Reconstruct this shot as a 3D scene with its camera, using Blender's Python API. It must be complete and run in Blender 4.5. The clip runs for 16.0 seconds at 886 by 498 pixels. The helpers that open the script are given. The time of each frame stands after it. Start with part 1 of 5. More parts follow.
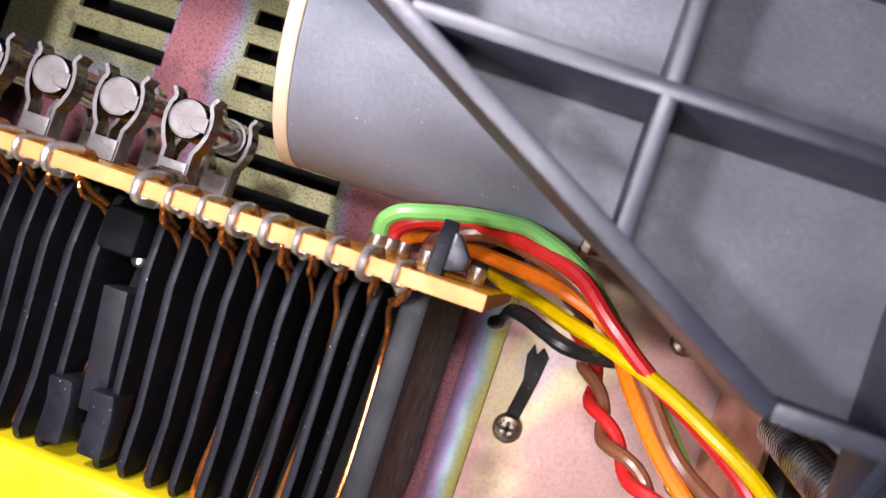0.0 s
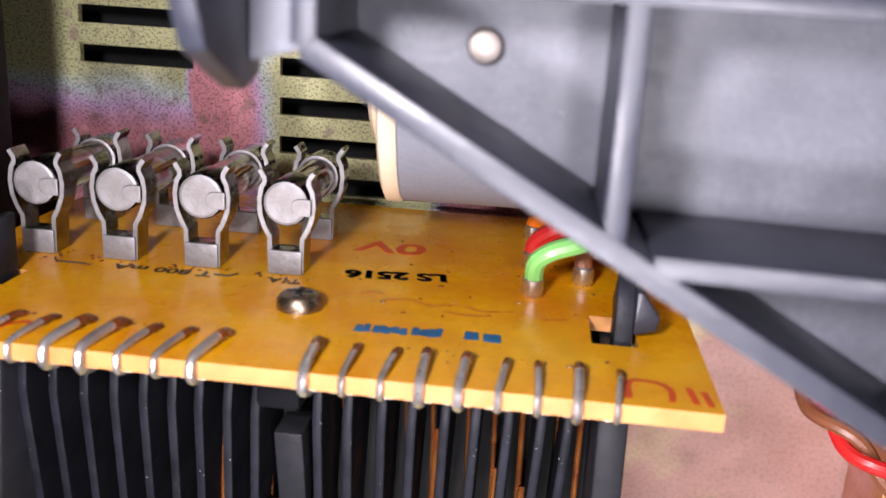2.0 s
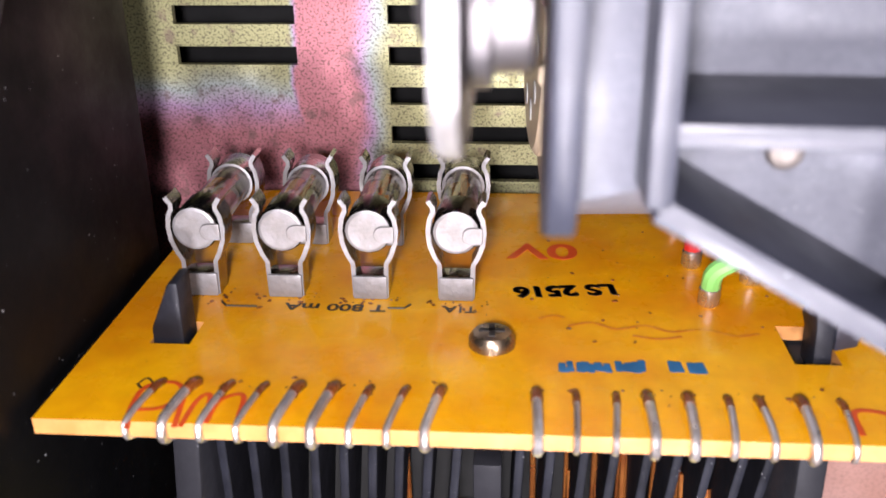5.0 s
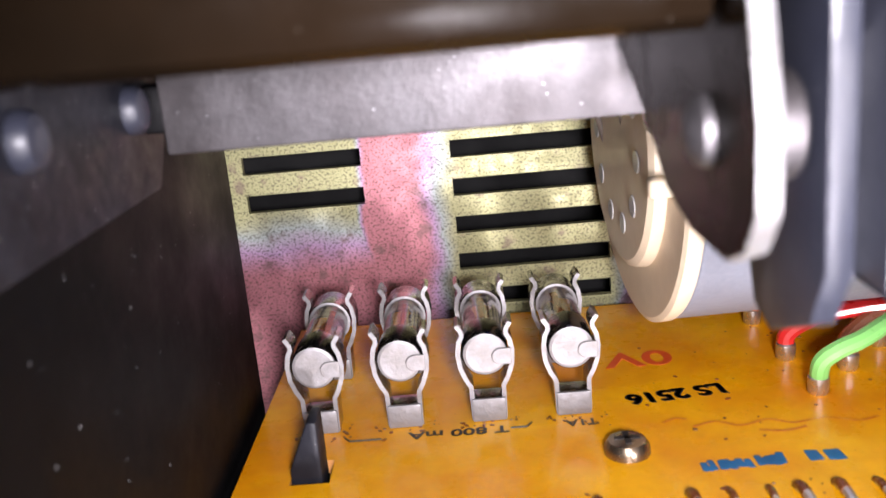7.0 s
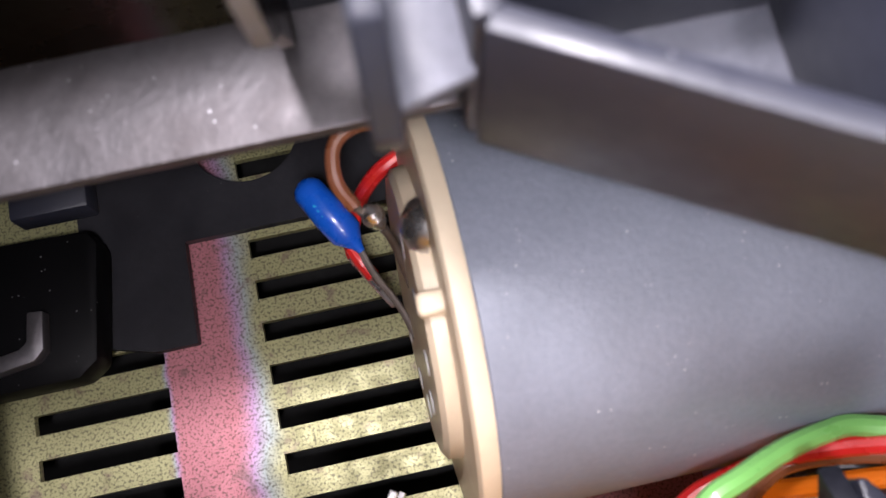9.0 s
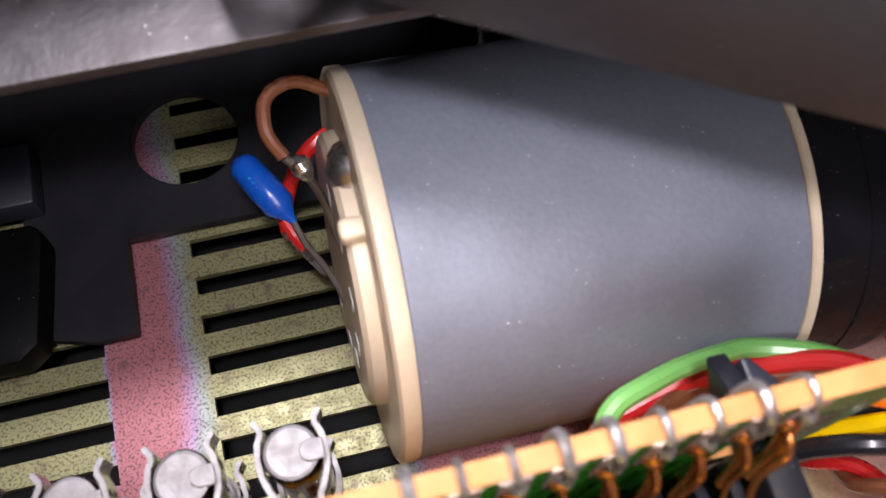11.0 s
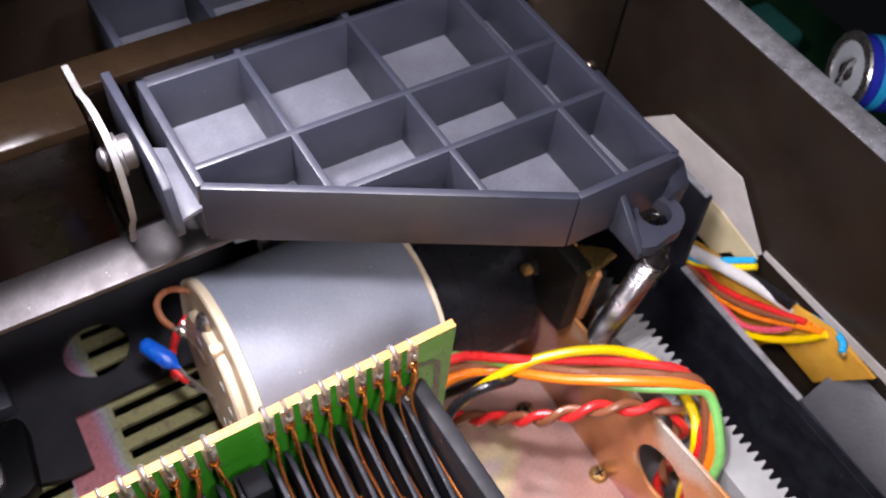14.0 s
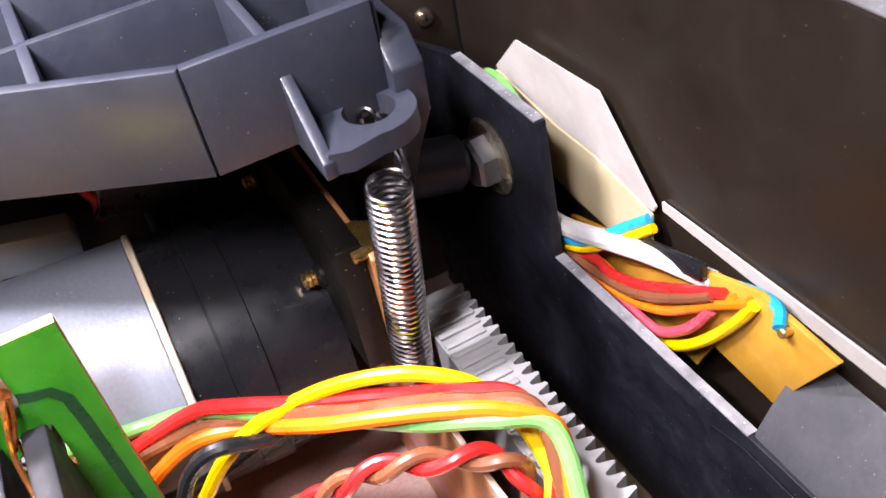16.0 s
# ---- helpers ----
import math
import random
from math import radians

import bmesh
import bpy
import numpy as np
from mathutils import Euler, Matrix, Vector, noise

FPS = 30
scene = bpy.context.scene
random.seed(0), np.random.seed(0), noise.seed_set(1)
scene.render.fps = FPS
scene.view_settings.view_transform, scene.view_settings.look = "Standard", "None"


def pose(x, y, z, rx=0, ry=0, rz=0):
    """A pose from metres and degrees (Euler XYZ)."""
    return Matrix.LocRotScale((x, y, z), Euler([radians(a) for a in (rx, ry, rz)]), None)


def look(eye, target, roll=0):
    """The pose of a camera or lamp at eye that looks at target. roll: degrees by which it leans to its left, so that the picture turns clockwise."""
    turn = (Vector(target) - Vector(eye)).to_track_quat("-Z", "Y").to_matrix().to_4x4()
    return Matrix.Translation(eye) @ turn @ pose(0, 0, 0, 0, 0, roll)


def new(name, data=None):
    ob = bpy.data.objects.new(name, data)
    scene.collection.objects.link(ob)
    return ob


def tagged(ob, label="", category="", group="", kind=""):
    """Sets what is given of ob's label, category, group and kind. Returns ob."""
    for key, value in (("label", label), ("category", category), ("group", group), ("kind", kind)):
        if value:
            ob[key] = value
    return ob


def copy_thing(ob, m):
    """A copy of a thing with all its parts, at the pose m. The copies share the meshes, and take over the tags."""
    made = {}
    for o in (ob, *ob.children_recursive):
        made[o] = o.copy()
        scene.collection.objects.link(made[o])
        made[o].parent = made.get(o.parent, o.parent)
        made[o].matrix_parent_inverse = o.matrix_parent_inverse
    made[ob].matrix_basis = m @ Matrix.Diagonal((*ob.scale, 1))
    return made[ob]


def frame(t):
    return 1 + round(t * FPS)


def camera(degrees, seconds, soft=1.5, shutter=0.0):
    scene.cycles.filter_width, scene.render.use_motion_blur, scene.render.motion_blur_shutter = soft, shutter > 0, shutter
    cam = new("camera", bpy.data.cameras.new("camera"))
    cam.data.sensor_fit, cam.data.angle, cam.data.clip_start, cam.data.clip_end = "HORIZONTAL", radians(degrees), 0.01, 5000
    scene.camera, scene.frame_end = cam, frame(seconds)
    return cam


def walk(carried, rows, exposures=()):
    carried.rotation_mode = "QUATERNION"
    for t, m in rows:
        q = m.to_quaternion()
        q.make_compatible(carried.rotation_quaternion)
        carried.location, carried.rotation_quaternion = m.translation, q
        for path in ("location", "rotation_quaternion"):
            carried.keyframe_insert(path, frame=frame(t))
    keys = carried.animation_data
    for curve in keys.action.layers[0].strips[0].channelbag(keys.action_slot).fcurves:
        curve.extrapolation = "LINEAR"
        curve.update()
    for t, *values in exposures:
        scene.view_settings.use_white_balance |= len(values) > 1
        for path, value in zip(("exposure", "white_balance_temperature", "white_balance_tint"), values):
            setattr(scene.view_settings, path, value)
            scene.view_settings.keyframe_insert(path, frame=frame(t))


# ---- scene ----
# All lengths below are centimetres in the set's own axes: x along the circuit board's front edge,
# y from the viewer's side down to the bottom plate, z up the board's face. PLACE lays them into the world.
FLOOR = 6.51
CM = 0.01
PLACE = Matrix(((CM, 0, 0, 0), (0, 0, CM, 0), (0, -CM, 0, FLOOR * CM), (0, 0, 0, 1)))
TURN = Matrix(((1, 0, 0, 0), (0, 0, 1, 0), (0, -1, 0, 0), (0, 0, 0, 1)))


def eye_pose(eye, target, roll):
    m = TURN @ look(eye, target, roll)
    m.translation = PLACE @ Vector(eye)
    return m


cam = camera(51.0, 16.0)
cam.data.dof.use_dof, cam.data.dof.focus_distance, cam.data.dof.aperture_fstop = True, 0.118, 44.0
# seconds, eye, target, roll
PATH = [
    (0, (4.061, -8.575, 0.329), (3.818, -6.59, 0.336), 18.5),
    (0.5, (3.729, -8.204, 1.01), (3.495, -6.221, 0.9), 15.0),
    (1, (2.669, -8.301, 1.429), (2.474, -6.329, 1.159), 11.7),
    (1.5, (2.29, -7.586, 2.521), (2.122, -5.643, 2.078), 7.1),
    (2, (1.791, -7.151, 3.417), (1.614, -5.242, 2.848), 3.5),
    (2.5, (1.234, -6.622, 3.343), (1.065, -4.735, 2.701), 2.0),
    (3, (1.027, -6.913, 3.511), (0.869, -5.036, 2.84), 2.0),
    (3.5, (0.991, -7.145, 4.33), (0.826, -5.305, 3.564), 0.3),
    (4, (0.334, -6.768, 4.782), (0.176, -4.948, 3.969), -0.5),
    (6.5, (-0.866, -6.685, 4.774), (-0.982, -4.823, 4.054), -3.1),
    (7, (-1.887, -7.119, 4.912), (-1.945, -5.198, 4.361), -5.3),
    (7.5, (-2.242, -7.205, 4.479), (-2.245, -5.237, 4.125), -6.9),
    (8, (-2.056, -7.003, 2.977), (-1.995, -5.004, 2.988), -10.0),
    (8.5, (-1.261, -6.422, 2.0), (-1.172, -4.455, 2.349), -12.3),
    (9, (-0.085, -5.682, 1.119), (0.009, -3.749, 1.623), -12.8),
    (11.5, (-0.208, -5.875, -1.336), (0.144, -4.052, -0.592), -16.9),
    (12, (-0.438, -7.71, -2.115), (0.066, -5.926, -1.362), -21.2),
    (12.5, (-0.882, -9.094, -2.937), (-0.292, -7.342, -2.173), -25.5),
    (13, (-1.053, -10.582, -4.104), (-0.388, -8.855, -3.345), -29.4),
    (13.5, (-1.05, -12.307, -5.707), (-0.36, -10.625, -4.874), -31.9),
    (14, (-1.921, -13.508, -6.572), (-1.196, -11.904, -5.623), -36.2),
    (14.5, (-1.06, -11.677, -7.849), (-0.286, -10.181, -6.772), -43.1),
    (15, (0.907, -8.504, -8.361), (1.694, -7.176, -7.09), -50.6),
    (15.5, (2.722, -6.199, -8.742), (3.404, -4.91, -7.372), -50.0),
    (16, (4.908, -6.328, -8.605), (5.427, -5.028, -7.176), -41.1),
]
walk(cam, [(t, eye_pose(eye, target, roll)) for t, eye, target, roll in PATH], [(0, -0.45), (1, -0.45), (2, -0.42), (2.6, -0.35), (3.5, -0.15), (4, -0.03), (6.5, -0.17), (7.5, -0.05), (8, -0.42), (8.5, -0.62), (9, -0.5), (11.5, -0.7), (12.4, -0.6), (13, -0.2), (14, 0.0), (14.5, 0.6), (15.4, 1.45), (16, 1.12)])

# ---- light: four fixed lamps in place of one moving hand torch, and the dim room ----
world = bpy.data.worlds.new("room")
scene.world = world
world.use_nodes = True
world.node_tree.nodes["Background"].inputs[0].default_value = (0.85, 0.9, 1.0, 1)
world.node_tree.nodes["Background"].inputs[1].default_value = 0.004


def torch(name, eye, target, watts, size):
    data = bpy.data.lights.new(name, "AREA")
    data.shape, data.size, data.energy, data.color = "DISK", size * CM, watts, (1.0, 0.935, 1.02)
    lamp = new(name, data)
    lamp.matrix_world = eye_pose(eye, target, 0)
    return lamp


def beam(name, eye, target, watts, cone, blend=0.5, wide=0.7):
    data = bpy.data.lights.new(name, "SPOT")
    data.energy, data.color, data.shadow_soft_size = watts, (1.0, 0.935, 1.02), wide * CM
    data.spot_size, data.spot_blend = radians(cone), blend
    lamp = new(name, data)
    lamp.matrix_world = eye_pose(eye, target, 0)
    return lamp


beam("torch_light", (-1.0, -9.2, 5.0), (-0.5, 2.6, 1.2), 1.15, 78, 0.6)
# fill added for the right part of the lever, no source of its own
torch("torch_light", (3.8, -9.8, 1.6), (4.6, 1, 1.0), 0.1, 1.2)
beam("torch_light", (-0.2, -12.0, -1.7), (2.7, 3, 0.8), 1.1, 80, 0.5)
beam("torch_light", (2.0, -10.8, -7.6), (7.0, 3.4, -1.0), 0.62, 84, 0.5, 1.4)

# ---- building helpers ----
def bm_box(x0, x1, y0, y1, z0, z1, bevel=0.0, segments=2, bm=None):
    own = bmesh.new()
    bmesh.ops.create_cube(own, size=1)
    for v in own.verts:
        v.co = Vector(((x0 + x1) / 2 + v.co.x * (x1 - x0), (y0 + y1) / 2 + v.co.y * (y1 - y0), (z0 + z1) / 2 + v.co.z * (z1 - z0)))
    if bevel:
        bmesh.ops.bevel(own, geom=own.edges[:], offset=bevel, segments=segments, affect="EDGES", profile=0.5)
    return join(bm, own)


def join(bm, own):
    """Adds own to bm (or gives own back)."""
    if bm is None:
        return own
    data = bpy.data.meshes.new("tmp")
    own.to_mesh(data)
    own.free()
    bm.from_mesh(data)
    bpy.data.meshes.remove(data)
    return bm


def bm_prism(outline, depth0, depth1, axis="y", bevel=0.0, bm=None, holes=()):
    """A plate: an outline of 2D points (the two other axes in order) pushed out along an axis; round holes as (u, v, r)."""
    own = bmesh.new()

    def put(u, v, d):
        return {"x": (d, u, v), "y": (u, d, v), "z": (u, v, d)}[axis]

    loops = [list(outline)]
    for u, v, r in holes:
        loops.append([(u + r * math.cos(a * math.tau / 24), v + r * math.sin(a * math.tau / 24)) for a in range(24)])
    edges = []
    for loop in loops:
        vs = [own.verts.new(put(u, v, depth0)) for u, v in loop]
        edges += [own.edges.new((vs[i], vs[(i + 1) % len(vs)])) for i in range(len(vs))]
    bmesh.ops.triangle_fill(own, edges=edges, use_beauty=True)
    if not holes:
        bmesh.ops.dissolve_limit(own, angle_limit=0.01, verts=own.verts, edges=own.edges)
    got = bmesh.ops.extrude_face_region(own, geom=own.faces[:])
    n = {"x": 0, "y": 1, "z": 2}[axis]
    for v in [g for g in got["geom"] if isinstance(g, bmesh.types.BMVert)]:
        v.co[n] += depth1 - depth0
    bmesh.ops.recalc_face_normals(own, faces=own.faces)
    if bevel:
        sharp = [e for e in own.edges if len(e.link_faces) == 2 and e.calc_face_angle() > 0.6]
        bmesh.ops.bevel(own, geom=sharp, offset=bevel, segments=2, affect="EDGES", profile=0.5, clamp_overlap=True)
    return join(bm, own)


def frame_of(way):
    way = Vector(way).normalized()
    side = way.cross(Vector((0, 0, 1)) if abs(way.z) < 0.9 else Vector((1, 0, 0))).normalized()
    return way, side, side.cross(way).normalized()


def bm_turned(start, way, profile, sides=32, bm=None, caps=True):
    """A turned body: profile rows (distance along, radius) round the axis from start."""
    own = bmesh.new()
    way, a, b = frame_of(way)
    start = Vector(start)
    rings = []
    for d, r in profile:
        rings.append([own.verts.new(start + way * d + (a * math.cos(i * math.tau / sides) + b * math.sin(i * math.tau / sides)) * r) for i in range(sides)])
    for one, two in zip(rings, rings[1:]):
        for i in range(sides):
            own.faces.new((one[i], one[(i + 1) % sides], two[(i + 1) % sides], two[i]))
    if caps:
        own.faces.new(rings[0])
        own.faces.new(rings[-1])
    bmesh.ops.recalc_face_normals(own, faces=own.faces)
    return join(bm, own)


def bm_rod(p, q, r, sides=16, bm=None):
    way = Vector(q) - Vector(p)
    e = min(r * 0.25, way.length * 0.2)
    return bm_turned(p, way, [(0, r - e), (e, r), (way.length - e, r), (way.length, r - e)], sides, bm)


def spline(points, per=8):
    """A smooth line through the points (Catmull-Rom)."""
    ps = [Vector(p) for p in points]
    ps = [2 * ps[0] - ps[1]] + ps + [2 * ps[-1] - ps[-2]]
    out = []
    for i in range(1, len(ps) - 2):
        a, b, c, d = ps[i - 1 : i + 3]
        for k in range(per):
            t = k / per
            out.append(0.5 * (2 * b + (c - a) * t + (2 * a - 5 * b + 4 * c - d) * t * t + (3 * b - a - 3 * c + d) * t**3))
    return out + [ps[-2]]


def bm_tube(line, r, sides=10, bm=None):
    """A round wire along a line of points."""
    own = bmesh.new()
    rings, last = [], None
    for i, p in enumerate(line):
        way = (line[min(i + 1, len(line) - 1)] - line[max(i - 1, 0)]).normalized()
        side = last - way * last.dot(way) if last is not None else frame_of(way)[1]
        side = side.normalized() if side.length > 1e-5 else frame_of(way)[1]
        last = side
        up = way.cross(side)
        rings.append([own.verts.new(p + (side * math.cos(k * math.tau / sides) + up * math.sin(k * math.tau / sides)) * r) for k in range(sides)])
    for one, two in zip(rings, rings[1:]):
        for k in range(sides):
            own.faces.new((one[k], one[(k + 1) % sides], two[(k + 1) % sides], two[k]))
    own.faces.new(rings[0])
    own.faces.new(rings[-1])
    bmesh.ops.recalc_face_normals(own, faces=own.faces)
    return join(bm, own)


def thing(name, base, label, category, group="", kind=""):
    """An empty at its base that carries the parts of one thing."""
    ob = new(name)
    ob.empty_display_size = 0.01
    ob.matrix_world = Matrix.Translation(PLACE @ Vector(base))
    return tagged(ob, label, category, group, kind)


def part(name, bm, material, parent=None, label="", smooth=True):
    """Links a bmesh, given in the set's axes, as one mesh object under a thing or a part."""
    data = bpy.data.meshes.new(name)
    bm.transform(PLACE)
    if parent is not None:
        bm.transform(origin(parent).inverted())
    bm.normal_update()
    if smooth:
        for f in bm.faces:
            f.smooth = len(f.verts) < 9
        for e in bm.edges:
            if len(e.link_faces) == 2 and (e.calc_face_angle(0) > 0.6 or not (e.link_faces[0].smooth and e.link_faces[1].smooth)):
                e.smooth = False
    bm.to_mesh(data)
    bm.free()
    for m in material if isinstance(material, (list, tuple)) else [material]:
        data.materials.append(m)
    ob = new(name, data)
    if parent is not None:
        ob.parent = parent
    return tagged(ob, label)


def origin(ob):
    m = ob.matrix_basis.copy()
    while ob.parent is not None:
        ob = ob.parent
        m = ob.matrix_basis @ m
    return m


def solid(name, bm, material, label, category, group="", kind="", smooth=True):
    """A thing or piece of the setting of one mesh."""
    return tagged(part(name, bm, material, None, "", smooth), label, category, group, kind)


# ---- materials ----
def material(name, colour, rough=0.5, metal=0.0, second=None, grain=400.0, stain=60.0, bump=0.15, spread=0.25, spec=0.5, coat=0.0, specks=0.0, speck_colour=(0.75, 0.75, 0.78), trans=0.0, speck_scale=1300, speck_from=0.6, speck_size=1.0):
    """Base colour that shifts towards a second one in blotches, fine grain in roughness and relief, and dust specks."""
    m = bpy.data.materials.new(name)
    m.use_nodes = True
    nodes, link = m.node_tree.nodes, m.node_tree.links.new
    b = nodes["Principled BSDF"]
    b.inputs["Metallic"].default_value = metal
    b.inputs["Specular IOR Level"].default_value = spec
    b.inputs["Coat Weight"].default_value = coat
    b.inputs["Transmission Weight"].default_value = trans
    place = nodes.new("ShaderNodeTexCoord").outputs["Object"]

    def noisy(scale, detail=4.0, rough_=0.6):
        n = nodes.new("ShaderNodeTexNoise")
        n.inputs["Scale"].default_value, n.inputs["Detail"].default_value, n.inputs["Roughness"].default_value = scale, detail, rough_
        link(place, n.inputs["Vector"])
        return n.outputs["Fac"]

    def ramp(fac, lo, hi, a=0.0, z=1.0):
        n = nodes.new("ShaderNodeMapRange")
        n.inputs[1].default_value, n.inputs[2].default_value, n.inputs[3].default_value, n.inputs[4].default_value = lo, hi, a, z
        link(fac, n.inputs[0])
        return n.outputs[0]

    def mix(fac, a, c):
        n = nodes.new("ShaderNodeMix")
        n.data_type = "RGBA"
        link(fac, n.inputs["Factor"])
        for value, slot in ((a, n.inputs["A"]), (c, n.inputs["B"])):
            if isinstance(value, tuple):
                slot.default_value = (*value, 1)
            else:
                link(value, slot)
        return n.outputs["Result"]

    second = second or tuple(c * (1 - spread) for c in colour)
    out = mix(ramp(noisy(stain, 5), 0.38, 0.66), colour, second)
    fine = noisy(grain, 3)
    out = mix(ramp(fine, 0.35, 0.75, 0, spread), out, tuple(c * 0.55 for c in colour))
    if specks:
        v = nodes.new("ShaderNodeTexVoronoi")
        v.inputs["Scale"].default_value, v.inputs["Randomness"].default_value = speck_scale, 1.0
        link(place, v.inputs["Vector"])
        thin = nodes.new("ShaderNodeMath")
        thin.operation = "MULTIPLY"
        link(ramp(v.outputs["Distance"], 0.06 * speck_size, 0.2 * speck_size, 1, 0), thin.inputs[0])
        link(ramp(noisy(450, 2), speck_from, speck_from + 0.1, 0, specks), thin.inputs[1])
        out = mix(thin.outputs[0], out, speck_colour)
    link(out, b.inputs["Base Color"])
    link(ramp(noisy(stain * 2.3, 4), 0.3, 0.7, max(rough - 0.1, 0.02), min(rough + 0.12, 1)), b.inputs["Roughness"])
    if bump:
        n = nodes.new("ShaderNodeBump")
        n.inputs["Strength"].default_value, n.inputs["Distance"].default_value = bump, 0.0002
        link(fine, n.inputs["Height"])
        link(n.outputs[0], b.inputs["Normal"])
    return m


M = {
    "case": material("black_plastic", (0.0028, 0.0027, 0.0032), 0.5, 0, None, 500, 50, 0.15, 0.3, spec=0.1, specks=0.5),
    "bobbin": material("black_bobbin_plastic", (0.008, 0.0085, 0.012), 0.48, 0, (0.018, 0.019, 0.026), 600, 160, 0.5, 0.4, spec=0.2, specks=0.75, speck_from=0.5, speck_size=0.55),
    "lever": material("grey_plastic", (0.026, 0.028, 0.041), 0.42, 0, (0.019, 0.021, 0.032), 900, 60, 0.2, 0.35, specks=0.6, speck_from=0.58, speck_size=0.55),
    # the lever's plastic with its speckle, lightened for faces that catch the light
    "leverlit": material("lit_speckled_grey_plastic", (0.098, 0.102, 0.124), 0.5, 0, (0.068, 0.07, 0.088), 1600, 120, 0.25, 0.6, specks=0.5, speck_scale=2400, speck_from=0.5, speck_size=0.55),
    "motor": material("grey_sleeve", (0.235, 0.257, 0.312), 0.44, 0.1, (0.195, 0.214, 0.258), 1500, 60, 0.3, 0.3, specks=0.9),
    "cream": material("cream_plastic", (0.74, 0.63, 0.46), 0.4, 0, (0.68, 0.56, 0.4), 700, 70, 0.08, 0.12),
    "board": material("amber_laminate", (0.8, 0.385, 0.003), 0.28, 0, (0.64, 0.22, 0.002), 500, 70, 0.1, 0.2, spec=0.25, coat=0.12, specks=0.7, speck_colour=(0.3, 0.07, 0.01)),
    "boardedge": material("cut_laminate", (0.55, 0.25, 0.075), 0.6, 0, (0.45, 0.18, 0.045), 900, 200, 0.3, 0.2),
    "mask": material("green_solder_mask", (0.04, 0.27, 0.015), 0.3, 0, (0.028, 0.19, 0.012), 500, 90, 0.1, 0.2, coat=0.3),
    "tin": material("tinned_wire", (0.72, 0.7, 0.69), 0.27, 0.95, (0.5, 0.47, 0.44), 900, 300, 0.1, 0.2),
    "rust": material("scorched_flux", (0.12, 0.03, 0.008), 0.28, 0.1, (0.26, 0.07, 0.012), 900, 400, 0.3, 0.3),
    "copper": material("enamelled_copper", (0.66, 0.24, 0.06), 0.18, 0.8, (0.4, 0.11, 0.035), 900, 300, 0.1, 0.2),
    "steel": material("bright_steel", (0.52, 0.515, 0.53), 0.38, 0.95, (0.4, 0.395, 0.41), 900, 60, 0.1, 0.15),
    "wiretin": material("solder_dipped_wire", (0.6, 0.57, 0.55), 0.33, 0.8, (0.42, 0.35, 0.31), 900, 300, 0.15, 0.2),
    # tin plate darkened for the shade and dark reflections on clips and caps
    "clipmetal": material("shade_darkened_tin_plate", (0.34, 0.32, 0.3), 0.2, 1.0, (0.2, 0.185, 0.17), 900, 260, 0.15, 0.3),
    "baseplastic": material("grey_black_plastic", (0.015, 0.015, 0.018), 0.5, 0, (0.021, 0.021, 0.025), 700, 120, 0.3, 0.3, spec=0.2, specks=0.5, speck_size=0.5),
    # darker copy of the bobbin plastic: shade between the fins painted in
    "bobbinshade": material("shade_painted_bobbin_plastic", (0.004, 0.004, 0.005), 0.6, 0, (0.007, 0.007, 0.009), 700, 120, 0.2, 0.3, spec=0.05, specks=0.2, speck_size=0.5),
    "springsteel": material("drawn_spring_steel", (0.42, 0.4, 0.41), 0.22, 1.0, (0.36, 0.34, 0.35), 900, 60, 0.1, 0.15),
    "steelgrey": material("satin_grey_steel", (0.165, 0.156, 0.163), 0.5, 0.85, (0.1, 0.09, 0.092), 1300, 90, 0.25, 0.4, specks=0.6),
    "brown": material("brown_coated_steel", (0.009, 0.0052, 0.0028), 0.26, 0.0, (0.006, 0.0038, 0.0022), 900, 60, 0.1, 0.2, spec=0.06, specks=0.6, speck_colour=(0.3, 0.25, 0.2), speck_size=0.5),
}


